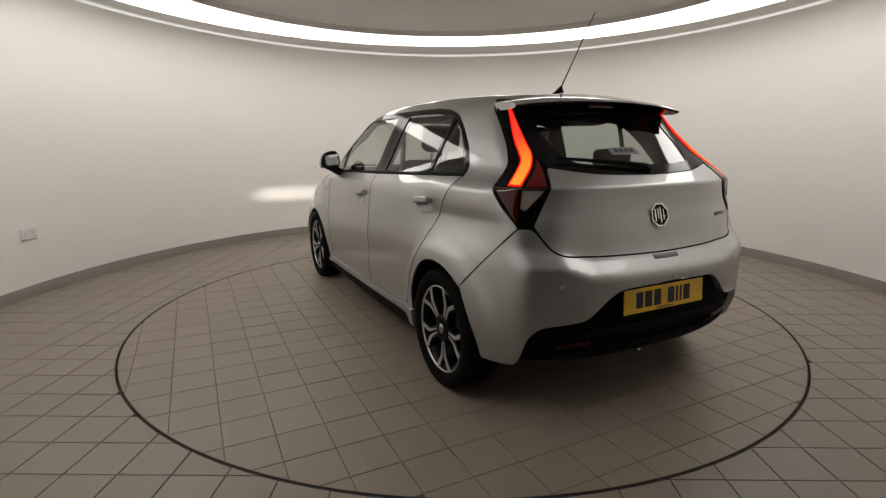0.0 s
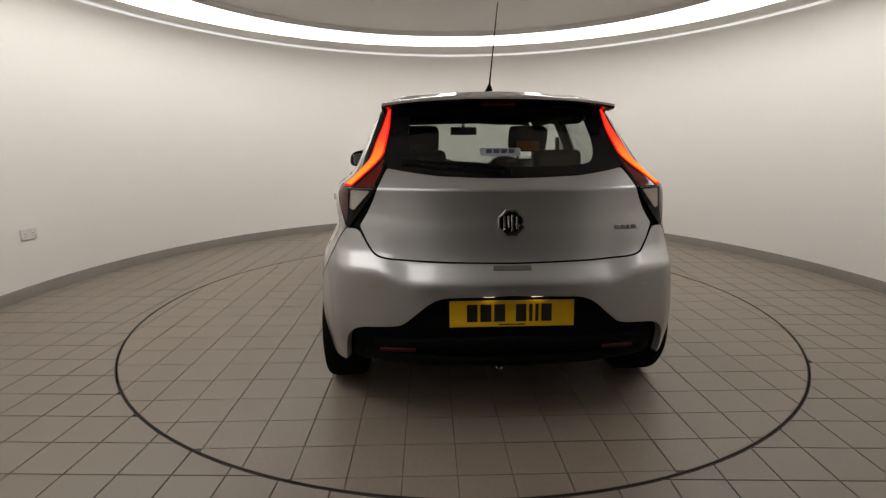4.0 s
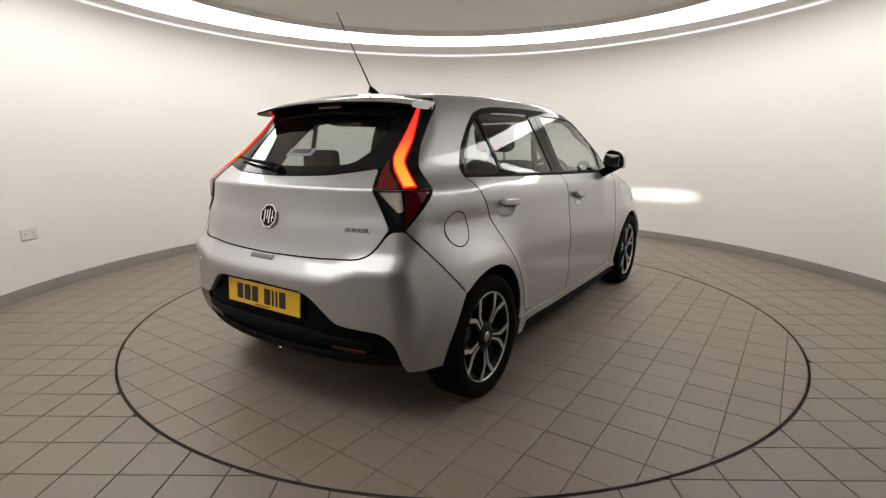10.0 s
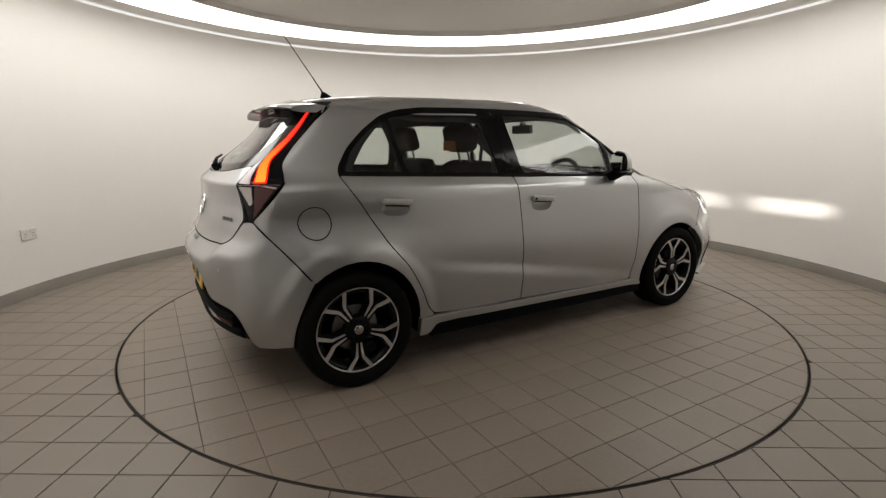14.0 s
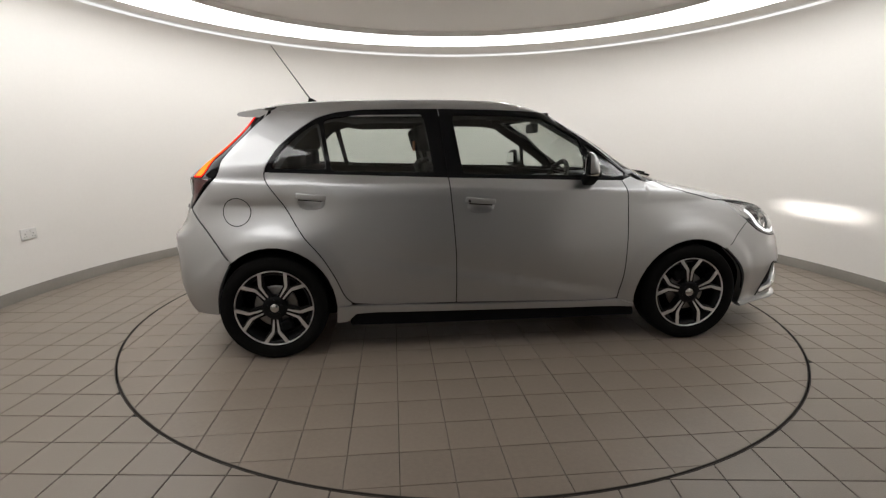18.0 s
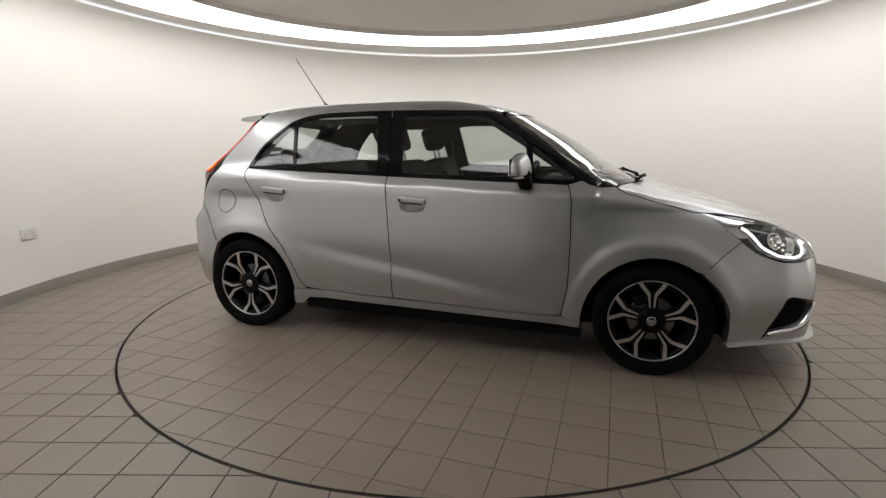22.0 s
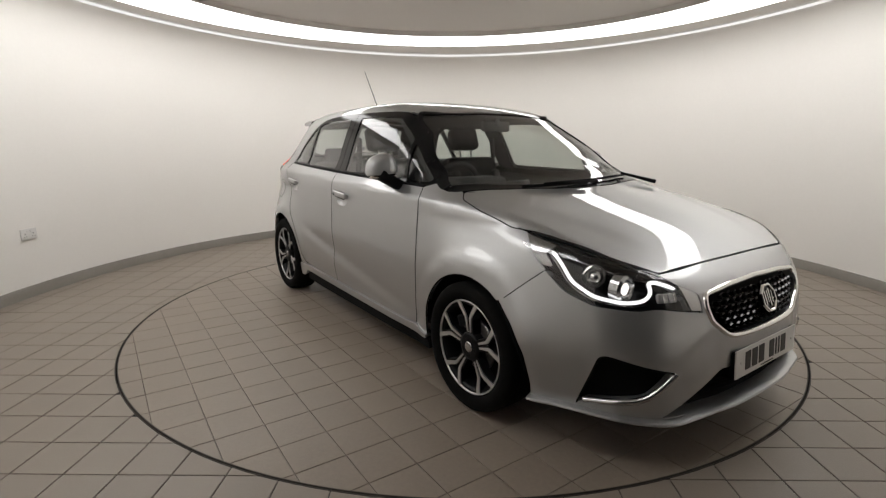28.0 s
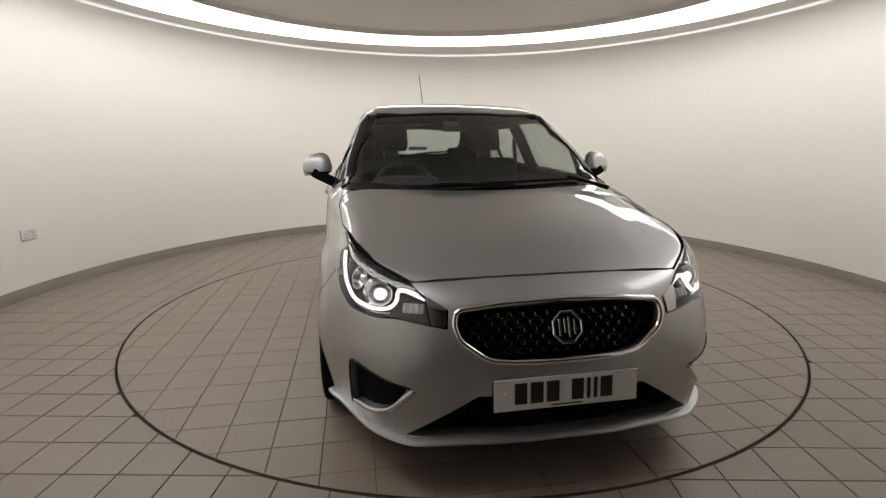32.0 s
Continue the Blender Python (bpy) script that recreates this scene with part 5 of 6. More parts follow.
WHEEL_Y = 0.757
first = wheel_parts(car)
first.matrix_local = pose(-1.26, -WHEEL_Y, 0.302) @ pose(0, 0, 0, 0, 90, 0)
for x, s, turn in ((1.26, -1, -92), (-1.26, 1, 80), (1.26, 1, 20)):
    copy_thing(first, pose(x, s * WHEEL_Y, 0.302) @ (pose(0, 0, 0) if s < 0 else pose(0, 0, 0, 0, 0, 180)) @ pose(0, 0, 0, 0, turn, 0))

# ---- underbody, arch liners and black sheets standing in for shade behind the shut lines ----
under = part("underbody", box_bm((3.3, 1.30, 0.16), (0.1, 0, 0.27), 0.03), BLACK_TRIM, car, "black underbody")
for x in (-1.26, 1.26):
    for fl in BOTH:
        s = 1 if fl else -1
        verts, faces, n = [], [], 24
        for i in range(n + 1):
            a = radians(-12 + (204 if x > 0 else 195) * i / n)
            lx, lz = x + (0.002 if x > 0 else 0.008) + 0.368 * math.cos(a), 0.278 + 0.378 * math.sin(a)
            hit, _ = on_body("side", [(lx, lz)], -0.032)
            verts += [(lx, s * min(0.82, abs(hit[0][1])), lz), (lx, s * 0.50, lz)]
        for i in range(n):
            faces.append((2 * i, 2 * i + 1, 2 * i + 3, 2 * i + 2))
        k = len(verts)
        verts += [verts[2 * i + 1] for i in range(n + 1)]
        faces.append(tuple(k + i for i in range(n + 1)))
        raw("arch_liner", verts, faces, DARK_VOID, car, "black wheel arch liner")
        # rolled lip of the arch
        lip = arc(*((1.258, 0.262, 0.360, 0.382, 8, 182) if x > 0 else (-1.252, 0.292, 0.343, 0.366, 2, 178)), 40)
        bar("arch_lip", lip, "side", 0.008, 0.003, BLACK_TRIM, car, "", -0.004, 0.0, flip=fl, step=0.05)
SHELL_S = ([(-1.70, 0.85), (-1.50, 1.06), (-1.287, 1.066), (0.83, 1.000), (1.45, 0.88), (1.60, 0.70)] + arc(1.258, 0.262, 0.375, 0.397, 50, 184)
           + [(0.85, 0.20), (-0.87, 0.20)] + arc(-1.252, 0.292, 0.358, 0.381, -4, 132))
panel("inner_side", SHELL_S, "side", DARK_VOID, None, "black sheet for shade behind the body side", r=0.01, holes=[cut(CUP_F, -0.006), cut(CUP_R, -0.006)], sides=BOTH, off=-0.0125, edge=False, cell=0.08)
panel("inner_pillar", [(-1.700, 0.87), (-1.56, 1.04), (-1.57, 1.12), (-1.337, 1.35), (-1.20, 1.43), (-1.12, 1.30), (-1.22, 1.20), (-1.29, 1.06)], "side", DARK_VOID, None, "black sheet for shade behind the rear pillar", r=0.01, sides=BOTH, off=-0.0125, edge=False, cell=0.06)
panel("inner_front", both([(0.0, 0.77), (0.50, 0.76), (0.36, 0.66), (0.36, 0.60), (0.70, 0.62), (0.90, 0.69), (0.985, 0.60), (0.985, 0.53), (0.90, 0.36), (0.87, 0.185), (0.0, 0.185)]), "front", DARK_VOID, None, "black sheet for shade behind the nose", r=0.005, holes=[cut(GRILLE, -0.01), cut(LOWER, -0.01), cut(VENT, -0.01), cut(VENT_L, -0.01)], off=-0.0125, edge=False, cell=0.06)
panel("inner_bonnet", both_top([(2.0, 0.0), (1.99, -0.50), (1.85, -0.655), (1.45, -0.765), (1.05, -0.765), (1.0, -0.66), (1.10, -0.46), (1.17, -0.22), (1.185, 0.0)]), "top", DARK_VOID, bonnet, "black sheet for shade under the bonnet's edges", r=0.01, off=-0.0125, edge=False, cell=0.08)
panel("inner_tail", both([(0.0, 1.09), (0.56, 1.12), (0.54, 1.03), (0.66, 0.86), (0.86, 0.60), (0.70, 0.42), (0.30, 0.62), (0.0, 0.63)]), "rear", DARK_VOID, None, "black sheet for shade behind the tail panels", r=0.01, off=-0.0125, edge=False, cell=0.06)

# proud black strip stands in for the shade along the bonnet's edge
for fl in BOTH:
    bar("bonnet_gap", [(1.075, -0.660), (1.046, -0.702), (1.093, -0.743), (1.196, -0.753), (1.439, -0.737), (1.677, -0.690), (1.835, -0.628)], "top", 0.0050, 0.0010, DARK_VOID, bonnet, "black strip for shade in the bonnet's shut line", 0.0012, 0.02, flip=fl)

# black ring drawn for the shade in the gap round the flap
bar("flap_shut_line", FLAP_RIM, "side", 0.0045, 0.0008, DARK_VOID, body_sides[0], "black ring for shade in the round shut line", 0.0022, 0.0, True)
# black strips over the shut lines of doors, tailgate and bumpers paint their shade
for fl, rd, fd, wing in zip(BOTH, rear_doors, front_doors, wings):
    bar("shut_line", [(-1.2885, 1.062), (-1.2745, 1.0205), (-1.1785, 0.885), (-1.0785, 0.7165), (-0.9745, 0.594), (-0.9005, 0.459), (-0.8595, 0.3505), (-0.8145, 0.3115)], "side", 0.0052, 0.0008, DARK_VOID, rd, "black strip for shade in the shut line", 0.0008, 0.05, flip=fl, step=0.03)
    bar("shut_line", [(-0.253, 1.028), (-0.228, 0.756), (-0.2135, 0.558), (-0.2135, 0.298)], "side", 0.0052, 0.0008, DARK_VOID, fd, "black strip for shade in the shut line", 0.0008, 0.05, flip=fl, step=0.03)
    bar("shut_line", [(0.797, 0.999), (0.821, 0.943), (0.828, 0.684), (0.823, 0.447), (0.793, 0.282)], "side", 0.0052, 0.0008, DARK_VOID, fd, "black strip for shade in the shut line", 0.0008, 0.05, flip=fl, step=0.03)
    bar("shut_line", [(0.874, 0.729), (0.960, 0.660), (1.036, 0.598)], "front", 0.0040, 0.0008, DARK_VOID, wing, "black strip for shade in the shut line", 0.0008, 0.0, flip=fl)
    bar("shut_line", [(0.655, 0.863), *SPLIT], "rear", 0.0042, 0.0008, DARK_VOID, rear_bumper, "black strip for shade in the shut line", 0.0008, 0.0, flip=fl)
bar("shut_line", across([(0.0, 0.732), (0.336, 0.738), (0.458, 0.745), (0.515, 0.7605), (0.5485, 0.791), (0.600, 0.868)]), "rear", 0.0075, 0.0008, DARK_VOID, tailgate, "black strip for shade in the shut line", 0.0008, 0.03)

# ---- mirrors, handles, wipers, aerial ----
for k, (fl, door) in enumerate(zip(BOTH, front_doors)):
    s = 1 if fl else -1
    bm = bmesh.new()
    bmesh.ops.create_uvsphere(bm, u_segments=28, v_segments=18, radius=1.0)
    for q in bm.verts:
        x, y, z = q.co
        px = abs(x) ** 0.66 * (1 if x > 0 else -1)
        pz = abs(z) ** 0.72 * (1 if z > 0 else -1)
        py = abs(y) ** 0.70 * (1 if y > 0 else -1)
        q.co = (px * (0.056 if px > 0 else 0.024) * (1 - 0.26 * pz), py * 0.084 * (1 - 0.10 * pz), pz * (0.074 - 0.010 * py * s) if pz > 0 else pz * 0.056)
    for f in bm.faces:
        c = f.calc_center_median()
        f.material_index = 1 if c.z < -0.036 or c.x < 0.004 else 0
    ob = part("door_mirror", bm, [PAINT, BLACK_GLOSS], door, "silver door mirror housing", True)
    place = Matrix.Translation((0.545, s * 0.880, 1.092)) @ Matrix.Rotation(radians(s * 17), 4, "Z") @ Matrix.Rotation(radians(s * -4), 4, "X")
    ob.matrix_local = place
    bm = box_bm((0.004, 0.118, 0.084), (-0.0255, 0, 0.006), 0.0018)
    g = part("mirror_glass", bm, MIRROR_GLASS, door, "mirror glass")
    g.matrix_local = place
    g = part("mirror_indicator", box_bm((0.050, 0.105, 0.018), (0.026, s * 0.018, -0.042), 0.009), AMBER, door, "clear indicator strip")
    g.matrix_local = place
    arm = part("mirror_arm", box_bm((0.072, 0.15, 0.056), (0.575, s * 0.842, 1.026), 0.014, turn=Matrix.Rotation(radians(s * 28), 4, "X")), BLACK_TRIM, door, "black mirror foot")


def handle(x0, x1, z0, z1, fl, door, key):
    s = 1 if fl else -1
    xm, zm = (x0 + x1) / 2, (z0 + z1) / 2
    (p, n) = on_body("side", [(xm, zm)])
    y = abs(p[0][1])
    L = math.hypot(x1 - x0, z1 - z0)
    tilt = Matrix.Rotation(math.atan2(z0 - z1, x1 - x0), 4, "Y")
    # hollow behind the pull
    panel("handle_cup", cup_shape(x0, x1, z0, z1), "side", PAINT, [door], "hollow behind the handle", sides=(fl,), dish=-0.026, edge=False, cell=0.010)
    m = Matrix.Translation((xm, s * (y + 0.020), zm)) @ tilt
    # black strip painted in for the shade under the pull
    q = part("handle_gap", box_bm((L * 0.80, 0.006, 0.007), (0, s * -0.004, -0.0165), 0.002), BLACK_TRIM, door, "black strip for the shade under the handle")
    q.matrix_local = m
    g = part("door_handle", box_bm((L * 1.0, 0.020, 0.034), (0, 0, 0.004), 0.009, 3), PAINT, door, "silver pull handle", True)
    g.matrix_local = m
    for e in (-1, 1):
        q = part("handle_foot", box_bm((0.030, 0.028, 0.026), (e * L * 0.42, -s * 0.012, 0), 0.008), PAINT, door)
        q.matrix_local = m
    if key:
        q = turned("key_lock", [(0.0, 0.003), (0.007, 0.002), (0.008, -0.002)], Matrix.Translation((x0 + 0.018, s * (y + 0.031), zm + 0.004)) @ Matrix.Rotation(radians(90 * -s), 4, "X"), BLACK_GLOSS, door, "round key lock", 16)


for fl, fd, rd in zip(BOTH, front_doors, rear_doors):
    handle(-0.160, 0.010, 0.902, 0.889, fl, fd, True)
    handle(-1.108, -0.945, 0.935, 0.922, fl, rd, False)


def stick(name, pts, r0, r1, material, parent, label="", n=8):
    """A tapering rod through points."""
    verts, faces, k = [], [], len(pts)
    for i, q in enumerate(pts):
        a, b = Vector(pts[max(i - 1, 0)]), Vector(pts[min(i + 1, k - 1)])
        d = (b - a).normalized()
        x = d.orthogonal().normalized()
        y = d.cross(x)
        r = r0 + (r1 - r0) * i / (k - 1)
        verts += [Vector(q) + x * r * math.cos(2 * math.pi * j / n) + y * r * math.sin(2 * math.pi * j / n) for j in range(n)]
    for i in range(k - 1):
        faces += [(i * n + j, i * n + (j + 1) % n, (i + 1) * n + (j + 1) % n, (i + 1) * n + j) for j in range(n)]
    faces += [tuple(reversed(range(n))), tuple(range((k - 1) * n, k * n))]
    return raw(name, verts, faces, material, parent, label, True)


# aerial
aer_z = 1.496
bm = bmesh.new()
bmesh.ops.create_cone(bm, cap_ends=True, segments=20, radius1=0.036, radius2=0.008, depth=0.034)
for q in bm.verts:
    q.co.x = q.co.x * 1.25 + (0.012 if q.co.z < 0 else -0.012)
    q.co.y *= 0.55
aerial = part("aerial", bm, BLACK_TRIM, car, "black roof aerial leaning back", True)
aerial.matrix_local = Matrix.Translation((-1.095, 0, aer_z + 0.015))
mast = stick("aerial_mast", [(-0.012, 0, 0.010), (-0.06, 0, 0.08), (-0.25, 0, 0.352)], 0.0045, 0.0022, BLACK_TRIM, aerial, "thin black mast")
# wipers
wp, wn = on_body("top", [(1.172, -0.10), (1.160, 0.10), (1.120, 0.32), (1.062, 0.52)], 0.016)
stick("wiper_blade", [tuple(q) for q in wp], 0.008, 0.006, BLACK_TRIM, car, "black windscreen wiper")
wp, wn = on_body("top", [(1.150, -0.42), (1.178, -0.25), (1.185, -0.05), (1.180, 0.12)], 0.014)
stick("wiper_blade", [tuple(q) for q in wp], 0.008, 0.006, BLACK_TRIM, car, "black windscreen wiper")
wp, wn = on_body("top", [(1.205, 0.62), (1.140, 0.55), (1.085, 0.44)], 0.030)
stick("wiper_arm", [tuple(q) for q in wp], 0.012, 0.007, BLACK_TRIM, car, "black wiper arm")
wp, wn = on_body("top", [(1.215, -0.02), (1.192, -0.16), (1.178, -0.30)], 0.026)
stick("wiper_arm", [tuple(q) for q in wp], 0.012, 0.007, BLACK_TRIM, car, "black wiper arm")
rw, rn = on_body("rear", [(-0.02, 1.098), (-0.14, 1.112), (-0.30, 1.122), (-0.50, 1.138)], 0.020)
stick("rear_wiper", [tuple(q) for q in rw], 0.013, 0.006, BLACK_TRIM, tailgate, "black rear wiper")
turned("wiper_pivot", [(0.0, 0.03), (0.018, 0.026), (0.024, 0.0)], put("rear", -0.01, 1.094, 0.0), BLACK_TRIM, tailgate, "", 20)
# ---- cabin ----
def cushion(size, at, bevel, turn=None, bm=None):
    return box_bm(size, at, bevel, 4, bm, turn)


def seat(x, y):
    base = part("seat", cushion((0.50, 0.50, 0.16), (x, y, 0.50), 0.06), SEAT_CLOTH, car, "charcoal cloth front seat", True)
    at = Matrix.Translation((x - 0.24, y, 0.55)) @ Matrix.Rotation(radians(-17), 4, "Y")
    b = cushion((0.15, 0.48, 0.60), (0, 0, 0.28), 0.06)
    for s in (-1, 1):
        cushion((0.17, 0.07, 0.42), (0.025, s * 0.20, 0.25), 0.03, None, b)
    ob = part("seat_back", b, SEAT_CLOTH, base, "", True)
    ob.matrix_local = at
    h = cushion((0.10, 0.26, 0.17), (-0.005, 0, 0.735), 0.045)
    ob2 = part("headrest", h, SEAT_CLOTH, base, "", True)
    ob2.matrix_local = at
    for s in (-1, 1):
        st = part("headrest_post", box_bm((0.012, 0.012, 0.14), (-0.005, s * 0.055, 0.62), 0.004), STEEL, base)
        st.matrix_local = at
    return ob


right_back = seat(0.10, -0.37)
left_back = seat(0.10, 0.37)
bench = part("rear_seat", cushion((0.48, 1.24, 0.17), (-0.72, 0, 0.52), 0.06), SEAT_CLOTH, car, "charcoal cloth rear bench", True)
ob = part("bench_back", cushion((0.14, 1.22, 0.56), (0, 0, 0.28), 0.06), SEAT_CLOTH, bench, "", True)
ob.matrix_local = Matrix.Translation((-0.93, 0, 0.55)) @ Matrix.Rotation(radians(-22), 4, "Y")
for y in (-0.36, 0.36):
    h = part("headrest", cushion((0.09, 0.25, 0.13), (-1.165, y, 1.12), 0.04), SEAT_CLOTH, bench, "", True)
tag = part("seat_tag", box_bm((0.006, 0.15, 0.062), (-0.425, -0.36, 1.205), 0.004), ORANGE, car, "orange tag hung on the driver's seat")
part("cabin_floor", box_bm((2.6, 1.30, 0.05), (-0.1, 0, 0.37), 0.01), CABIN_PLASTIC, car, "dark cabin floor")
part("parcel_shelf", box_bm((0.42, 1.02, 0.03), (-1.33, 0, 1.00), 0.01), CABIN_PLASTIC, car, "dark parcel shelf")
# dashboard, wheel, binnacle
dash = part("dashboard", cushion((0.46, 1.32, 0.26), (0.86, 0, 0.84), 0.07), CABIN_PLASTIC, car, "charcoal dashboard", True)
part("dash_top", cushion((0.30, 1.04, 0.05), (0.96, 0, 0.945), 0.02), CABIN_PLASTIC, dash, "", True)
part("binnacle", cushion((0.18, 0.34, 0.10), (0.72, -0.37, 0.985), 0.04), CABIN_PLASTIC, dash, "", True)
part("centre_screen", box_bm((0.03, 0.22, 0.13), (0.66, 0, 0.93), 0.008), BLACK_GLOSS, dash)
part("centre_console", cushion((0.70, 0.20, 0.26), (0.30, 0, 0.50), 0.04), CABIN_PLASTIC, car, "", True)
bm = bmesh.new()
ring_n, tube_n, R, r = 40, 10, 0.182, 0.016
vs = [[bm.verts.new(((R + r * math.cos(2 * math.pi * j / tube_n)) * math.cos(2 * math.pi * i / ring_n), (R + r * math.cos(2 * math.pi * j / tube_n)) * math.sin(2 * math.pi * i / ring_n), r * math.sin(2 * math.pi * j / tube_n))) for j in range(tube_n)] for i in range(ring_n)]
for i in range(ring_n):
    for j in range(tube_n):
        bm.faces.new((vs[i][j], vs[(i + 1) % ring_n][j], vs[(i + 1) % ring_n][(j + 1) % tube_n], vs[i][(j + 1) % tube_n]))
cushion((0.15, 0.12, 0.045), (0, 0, 0.02), 0.02, None, bm)
cushion((0.33, 0.035, 0.02), (0, 0, 0.01), 0.008, None, bm)
cushion((0.035, 0.18, 0.02), (0, -0.09, 0.01), 0.008, None, bm)
wheel_ob = part("steering_wheel", bm, CABIN_PLASTIC, car, "black steering wheel", True)
wheel_ob.matrix_local = Matrix.Translation((0.50, -0.37, 0.935)) @ Matrix.Rotation(radians(-66), 4, "Y") @ Matrix.Rotation(radians(-90), 4, "Z")
# mirror, visors
part("cabin_mirror", cushion((0.03, 0.22, 0.065), (0.46, 0.0, 1.325), 0.014), CABIN_PLASTIC, car, "black cabin mirror", True)
part("mirror_stem", box_bm((0.04, 0.03, 0.05), (0.466, 0, 1.355), 0.01), CABIN_PLASTIC, car)
for y in (-0.34, 0.34):
    part("sun_visor", cushion((0.14, 0.36, 0.02), (0.34, y, 1.395), 0.008), HEADLINER, car, "grey sun visor", True)
panel("headlining", both_top([(0.44, 0.0), (0.37, -0.54), (0.1, -0.612), (-0.3, -0.622), (-0.8, -0.612), (-1.18, -0.56), (-1.35, -0.50), (-1.38, 0.0)]), "top", HEADLINER, None, "grey headlining", r=0.05, off=-0.022, edge=False, cell=0.08)
# door cards below the glass and pillar trims above it
panel("door_card", [(-1.24, 1.055), (0.80, 0.99), (0.80, 0.36), (-0.80, 0.36), (-1.05, 0.70)], "side", CABIN_PLASTIC, None, "charcoal door trim", r=0.03, sides=BOTH, off=-0.060, edge=False, cell=0.08)
panel("pillar_trim", [(-0.315, 1.05), (-0.372, 1.38), (-0.235, 1.38), (-0.175, 1.04)], "side", CABIN_PLASTIC, None, "dark pillar trim", r=0.02, sides=BOTH, off=-0.035, edge=False)
panel("pillar_trim", [(-1.30, 1.05), (-1.56, 1.08), (-1.32, 1.33), (-1.10, 1.33), (-1.20, 1.20)], "side", CABIN_PLASTIC, None, "dark pillar trim", r=0.02, sides=BOTH, off=-0.045, edge=False)
LINING = [(-1.250, 1.075), (-1.190, 1.200), (-1.095, 1.285), (-0.990, 1.360), (-0.950, 1.455), (-0.40, 1.462), (0.10, 1.452), (0.300, 1.430), (0.560, 1.280), (0.745, 1.138), (0.830, 1.060), (0.790, 1.010), (-0.25, 1.040)]
panel("inner_lining", LINING, "side", CABIN_PLASTIC, None, "dark lining round the side windows", r=0.01, holes=[cut(SIGHT_Q, -0.006), cut(SIGHT_R, -0.006), cut(SIGHT_F, -0.006), cut(SIGHT_L, -0.004)], sides=BOTH, off=-0.022, edge=False)
panel("rear_lining", [(-1.20, 1.18), (-1.30, 1.06), (-1.56, 1.08), (-1.33, 1.335), (-1.20, 1.43), (-0.93, 1.455), (-1.00, 1.37)], "side", CABIN_PLASTIC, None, "dark lining of the rear pillar", r=0.01, sides=BOTH, off=-0.024, edge=False)
panel("roof_rail_trim", [(0.33, 1.36), (0.30, 1.40), (-0.85, 1.405), (-1.10, 1.32), (-0.85, 1.380), (0.2, 1.375)], "side", CABIN_PLASTIC, None, "dark roof rail trim", r=0.01, sides=BOTH, off=-0.035, edge=False)
for fl in BOTH:
    s = 1 if fl else -1
    stick("seat_belt", [(-0.27, s * 0.60, 1.26), (-0.26, s * 0.62, 0.95), (-0.25, s * 0.64, 0.60)], 0.018, 0.018, BELT, car, "black seat belt", 6)
# sticker inside the rear window
st = part("window_sticker", box_bm((0.180, 0.052, 0.002), (0, 0, 0)), STICKER, tailgate, "pale window sticker with navy bars")
st.matrix_local = put("rear", -0.02, 1.187, -0.010)
for k in range(4):
    q = part("sticker_bar", box_bm((0.026, 0.026, 0.001), (-0.051 + k * 0.034, 0.004, 0.002)), STICKER_INK, st, "navy bar")
    q.data.transform(Matrix(((1, 0.25, 0, 0), (0, 1, 0, 0), (0, 0, 1, 0), (0, 0, 0, 1))))
# ---- floor and turntable: square tiles laid with dark joints ----
TILE_S = 0.2064
turntable = new("turntable")
tagged(turntable, "round tiled vehicle turntable turning under the car", "turntable")
v, f = lathe([(0.0, -0.006), (TABLE_R - 0.02, -0.006), (TABLE_R - 0.0035, -0.006), (TABLE_R - 0.0035, -0.06)], 160, "z")
raw("deck", v, f, TABLE_GROUT, turntable, "worn grout bed of the deck")
v, f = lathe([(TABLE_R - 0.007, -0.006), (TABLE_R - 0.007, 0.0003), (TABLE_R - 0.0055, 0.0008), (TABLE_R - 0.004, 0.0003), (TABLE_R - 0.0035, -0.006)], 200, "z")
raw("edge_ring", v, f, RING_STEEL, turntable, "thin steel edge ring", True)

floor_verts, floor_faces = [], []
n = 160
for i in range(n):
    a = 2 * math.pi * i / n
    floor_verts += [((TABLE_R + 0.0035) * math.cos(a), (TABLE_R + 0.0035) * math.sin(a), -0.005), (*oval(a, 0.05), -0.005),
                    ((TABLE_R + 0.0035) * math.cos(a), (TABLE_R + 0.0035) * math.sin(a), -0.10)]
for i in range(n):
    j = (i + 1) % n
    floor_faces += [(i * 3, i * 3 + 1, j * 3 + 1, j * 3), (i * 3, j * 3, j * 3 + 2, i * 3 + 2)]
floor_faces.append(tuple(i * 3 + 2 for i in range(n)))
floor = raw("floor", floor_verts, floor_faces, GROUT)
tagged(floor, "beige square-tiled studio floor with dark joints", "floor", kind="structure")
v, f = lathe([(TABLE_R + 0.004, -0.03), (TABLE_R + 0.004, 0.0003), (TABLE_R + 0.0055, 0.0008), (TABLE_R + 0.007, 0.0003), (TABLE_R + 0.007, -0.006)], 200, "z")
tagged(raw("floor_ring", v, f, RING_STEEL, floor, "thin steel ring round the turntable", True))


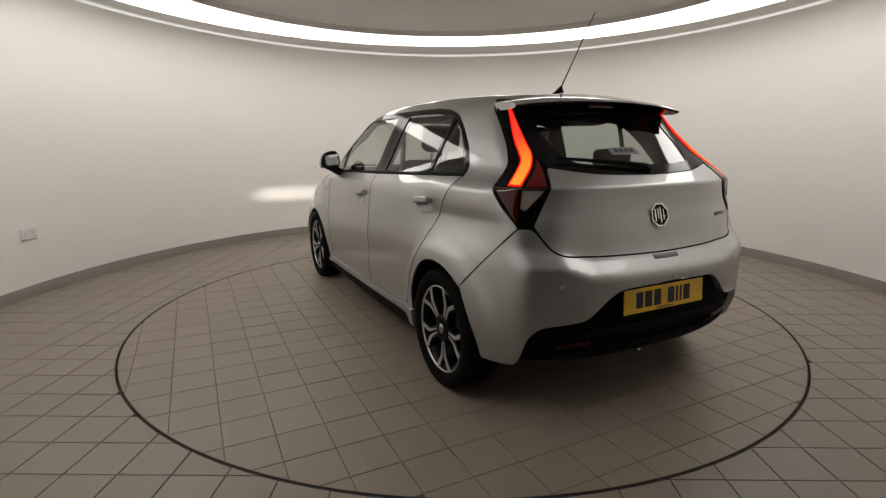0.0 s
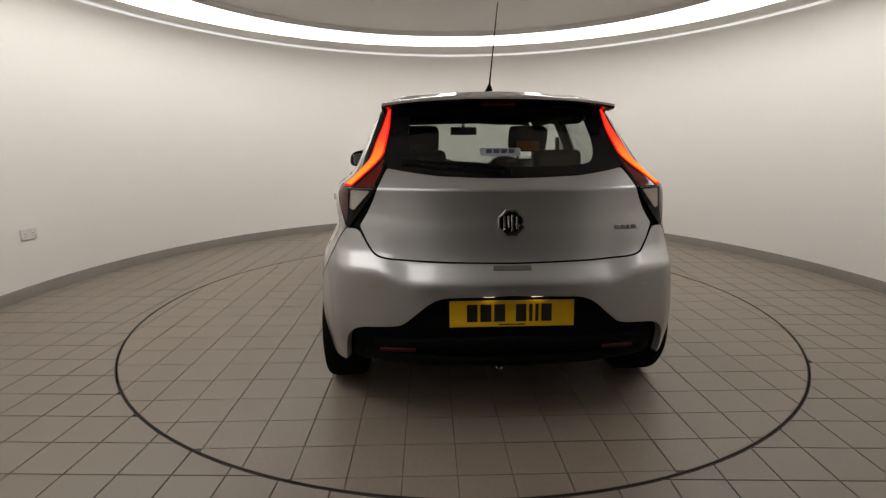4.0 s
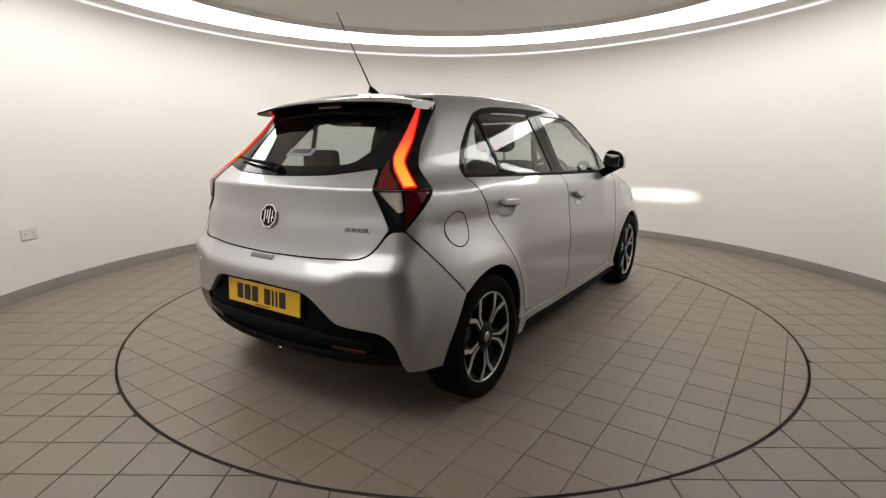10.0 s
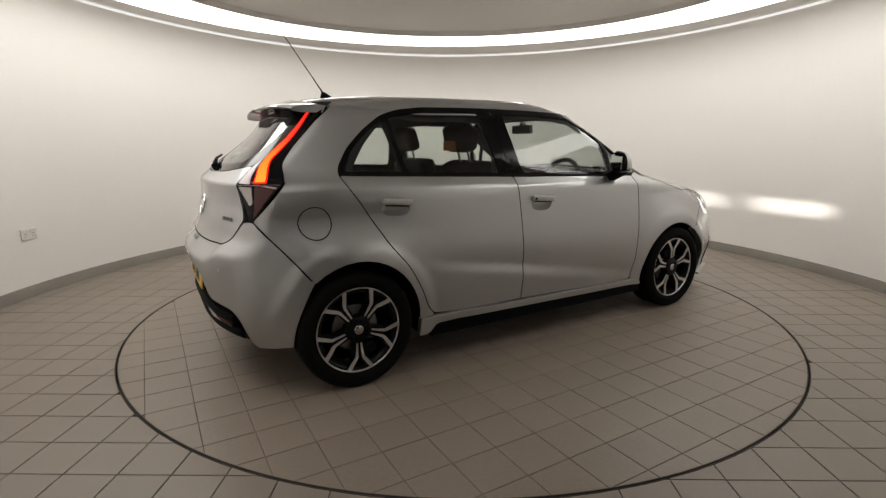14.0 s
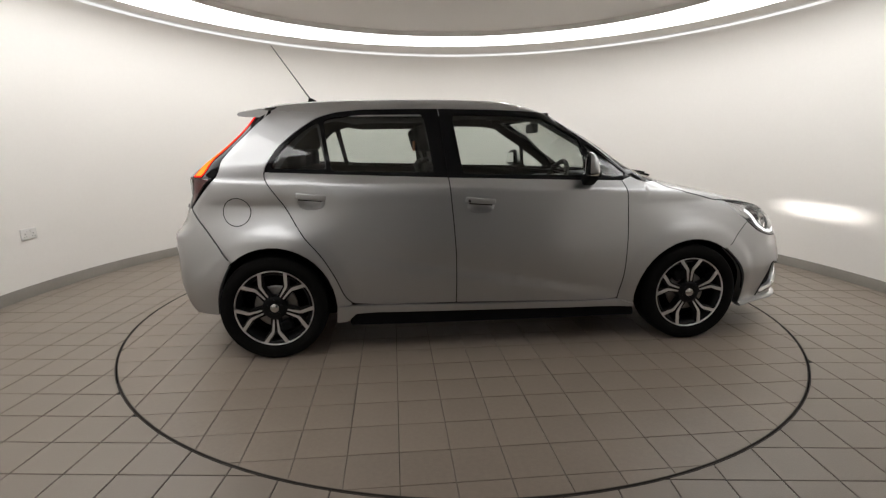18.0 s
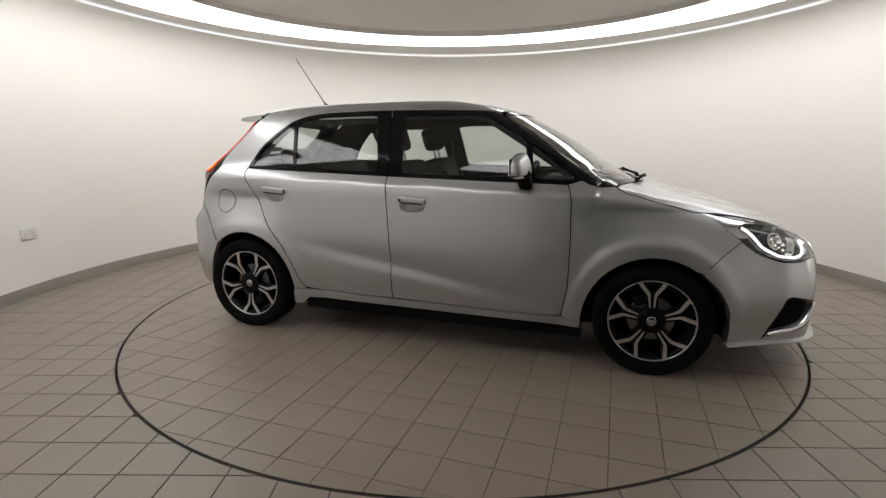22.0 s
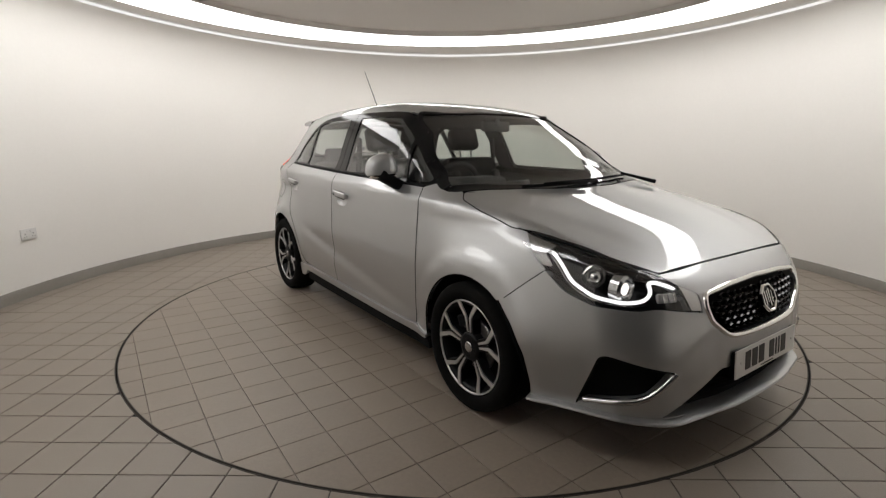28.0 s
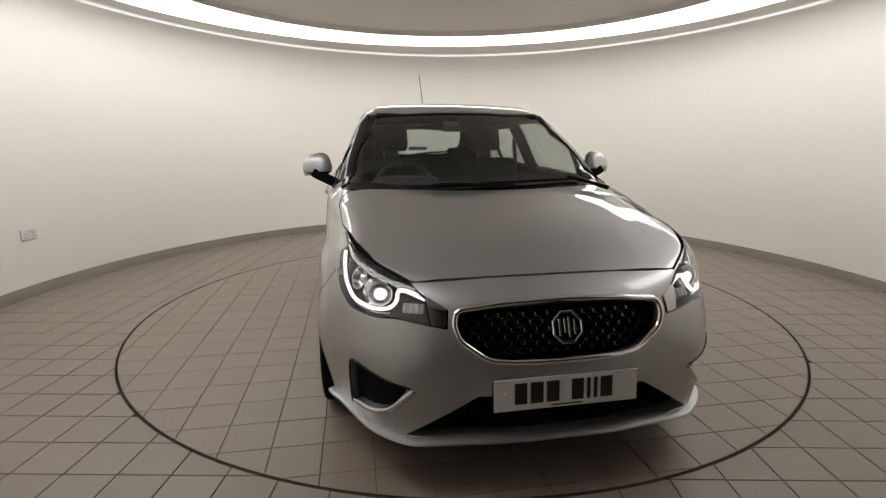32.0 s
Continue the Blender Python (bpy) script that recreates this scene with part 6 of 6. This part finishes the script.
def clip_circle(poly, r, keep_inside):
    """A convex piece cut by a circle round the middle; the cut follows the arc."""
    ins = [math.hypot(*q) < r for q in poly]
    if all(i == keep_inside for i in ins):
        return poly
    if not any(i == keep_inside for i in ins):
        return None
    out, crossings = [], []
    for i in range(len(poly)):
        a, b = poly[i], poly[(i + 1) % len(poly)]
        ia, ib = ins[i], ins[(i + 1) % len(poly)]
        if ia == keep_inside:
            out.append(a)
        if ia != ib:
            lo, hi = 0.0, 1.0
            for _ in range(30):
                m = (lo + hi) / 2
                q = (a[0] + (b[0] - a[0]) * m, a[1] + (b[1] - a[1]) * m)
                if (math.hypot(*q) < r) == ia:
                    lo = m
                else:
                    hi = m
            q = (a[0] + (b[0] - a[0]) * lo, a[1] + (b[1] - a[1]) * lo)
            out.append(q)
            crossings.append((len(out) - 1, ia == keep_inside))
    if len(crossings) != 2:
        return None
    k = [c for c, leaving in crossings if leaving][0]
    p, q = out[k], out[(k + 1) % len(out)]
    a0, a1 = math.atan2(p[1], p[0]), math.atan2(q[1], q[0])
    d = (a1 - a0 + math.pi) % (2 * math.pi) - math.pi
    mid = [(r * math.cos(a0 + d * t), r * math.sin(a0 + d * t)) for t in (0.25, 0.5, 0.75)]
    return out[:k + 1] + mid + out[k + 1:]


def tile_mesh(poly, c):
    """A tile with a worn edge, about its own middle."""
    verts, k = [], len(poly)
    m = (sum(q[0] for q in poly) / k, sum(q[1] for q in poly) / k)
    for inset, z in ((0.0, -0.006), (0.0, -0.0012), (0.0016, 0.0)):
        for q in poly:
            d = math.hypot(q[0] - m[0], q[1] - m[1])
            s = 1 - inset * 1.4 / max(d, 1e-6)
            verts.append((m[0] + (q[0] - m[0]) * s - c[0], m[1] + (q[1] - m[1]) * s - c[1], z))
    faces = [(a * k + i, a * k + (i + 1) % k, (a + 1) * k + (i + 1) % k, (a + 1) * k + i) for a in (0, 1) for i in range(k)]
    faces.append(tuple(2 * k + i for i in range(k)))
    return verts, faces


def lay(parent, material, turn, shift, keep, first_300, gap):
    """Tiles over the plan: whole ones share a mesh; the 300 that first_300 puts first are parts, the rest one joined piece."""
    c, s = math.cos(radians(turn)), math.sin(radians(turn))
    h = (TILE_S - gap) / 2
    cells = []
    for i in range(-24, 30):
        for j in range(-24, 36):
            x, y = shift[0] + i * TILE_S, shift[1] + j * TILE_S
            centre = (x * c - y * s, x * s + y * c)
            poly = [((x + a) * c - (y + b) * s, (x + a) * s + (y + b) * c) for a, b in ((-h, -h), (h, -h), (h, h), (-h, h))]
            got = keep(poly)
            if got and len(got) > 2:
                area = abs(sum(got[k - 1][0] * got[k][1] - got[k][0] * got[k - 1][1] for k in range(len(got)))) / 2
                if area > 0.0004:
                    cells.append((first_300(centre), centre, got, got is poly))
    cells.sort(key=lambda q: q[0])
    shared, rest_v, rest_f = None, [], []
    rnd = random.Random(4)
    for k, (_, centre, poly, whole) in enumerate(cells):
        verts, faces = tile_mesh(poly, centre)
        if k < 300:
            if whole and shared:
                me = shared
            else:
                me = bpy.data.meshes.new("tile")
                me.from_pydata(verts, [], faces)
                me.materials.append(material)
                if whole:
                    shared = me
            ob = new("tile", me)
            ob.parent = parent
            ob.location = (centre[0], centre[1], rnd.uniform(-0.0005, 0.0003))
            ob.rotation_euler = (rnd.gauss(0, 0.0015), rnd.gauss(0, 0.0015), 0)
        else:
            b = len(rest_v)
            dz = rnd.uniform(-0.0005, 0.0003)
            rest_v += [(q[0] + centre[0], q[1] + centre[1], q[2] + dz) for q in verts]
            rest_f += [tuple(b + i for i in q) for q in faces]
    if rest_v:
        tagged(raw("tile_field", rest_v, rest_f, material, parent, "further beige square tiles"), kind="stuff")


FLOOR_TURN, FLOOR_SHIFT = 0.54, (-1.2962 + 0.1032, -2.1443 + 0.1032)


def keep_floor(poly):
    far = max(((q[0] - WALL_X) / (WALL_A + 0.01)) ** 2 + (q[1] / (WALL_B + 0.01)) ** 2 for q in poly)
    if far > 1.18:
        return None
    return clip_circle(poly, TABLE_R + 0.0085, False)


lay(floor, TILE, FLOOR_TURN, FLOOR_SHIFT, keep_floor, lambda q: math.hypot(q[0], q[1] + 3.8), 0.0046)
lay(turntable, TABLE_TILE, -1.0, (0.0376, 0.012), lambda poly: clip_circle(poly, TABLE_R - 0.0085, True), lambda q: math.hypot(*q), 0.0032)
def motions():
    """The turntable and the car on it turn together at one steady rate."""
    times = [float(t) for t in range(0, int(SECONDS) + 1)]
    walk(car, [(t, pose(0, 0, 0, 0, 0, table_angle(t)) @ Matrix.Translation((CAR_OFF[0], CAR_OFF[1], 0))) for t in times])
    walk(turntable, [(t, pose(0, 0, 0, 0, 0, table_angle(t))) for t in times])


motions()
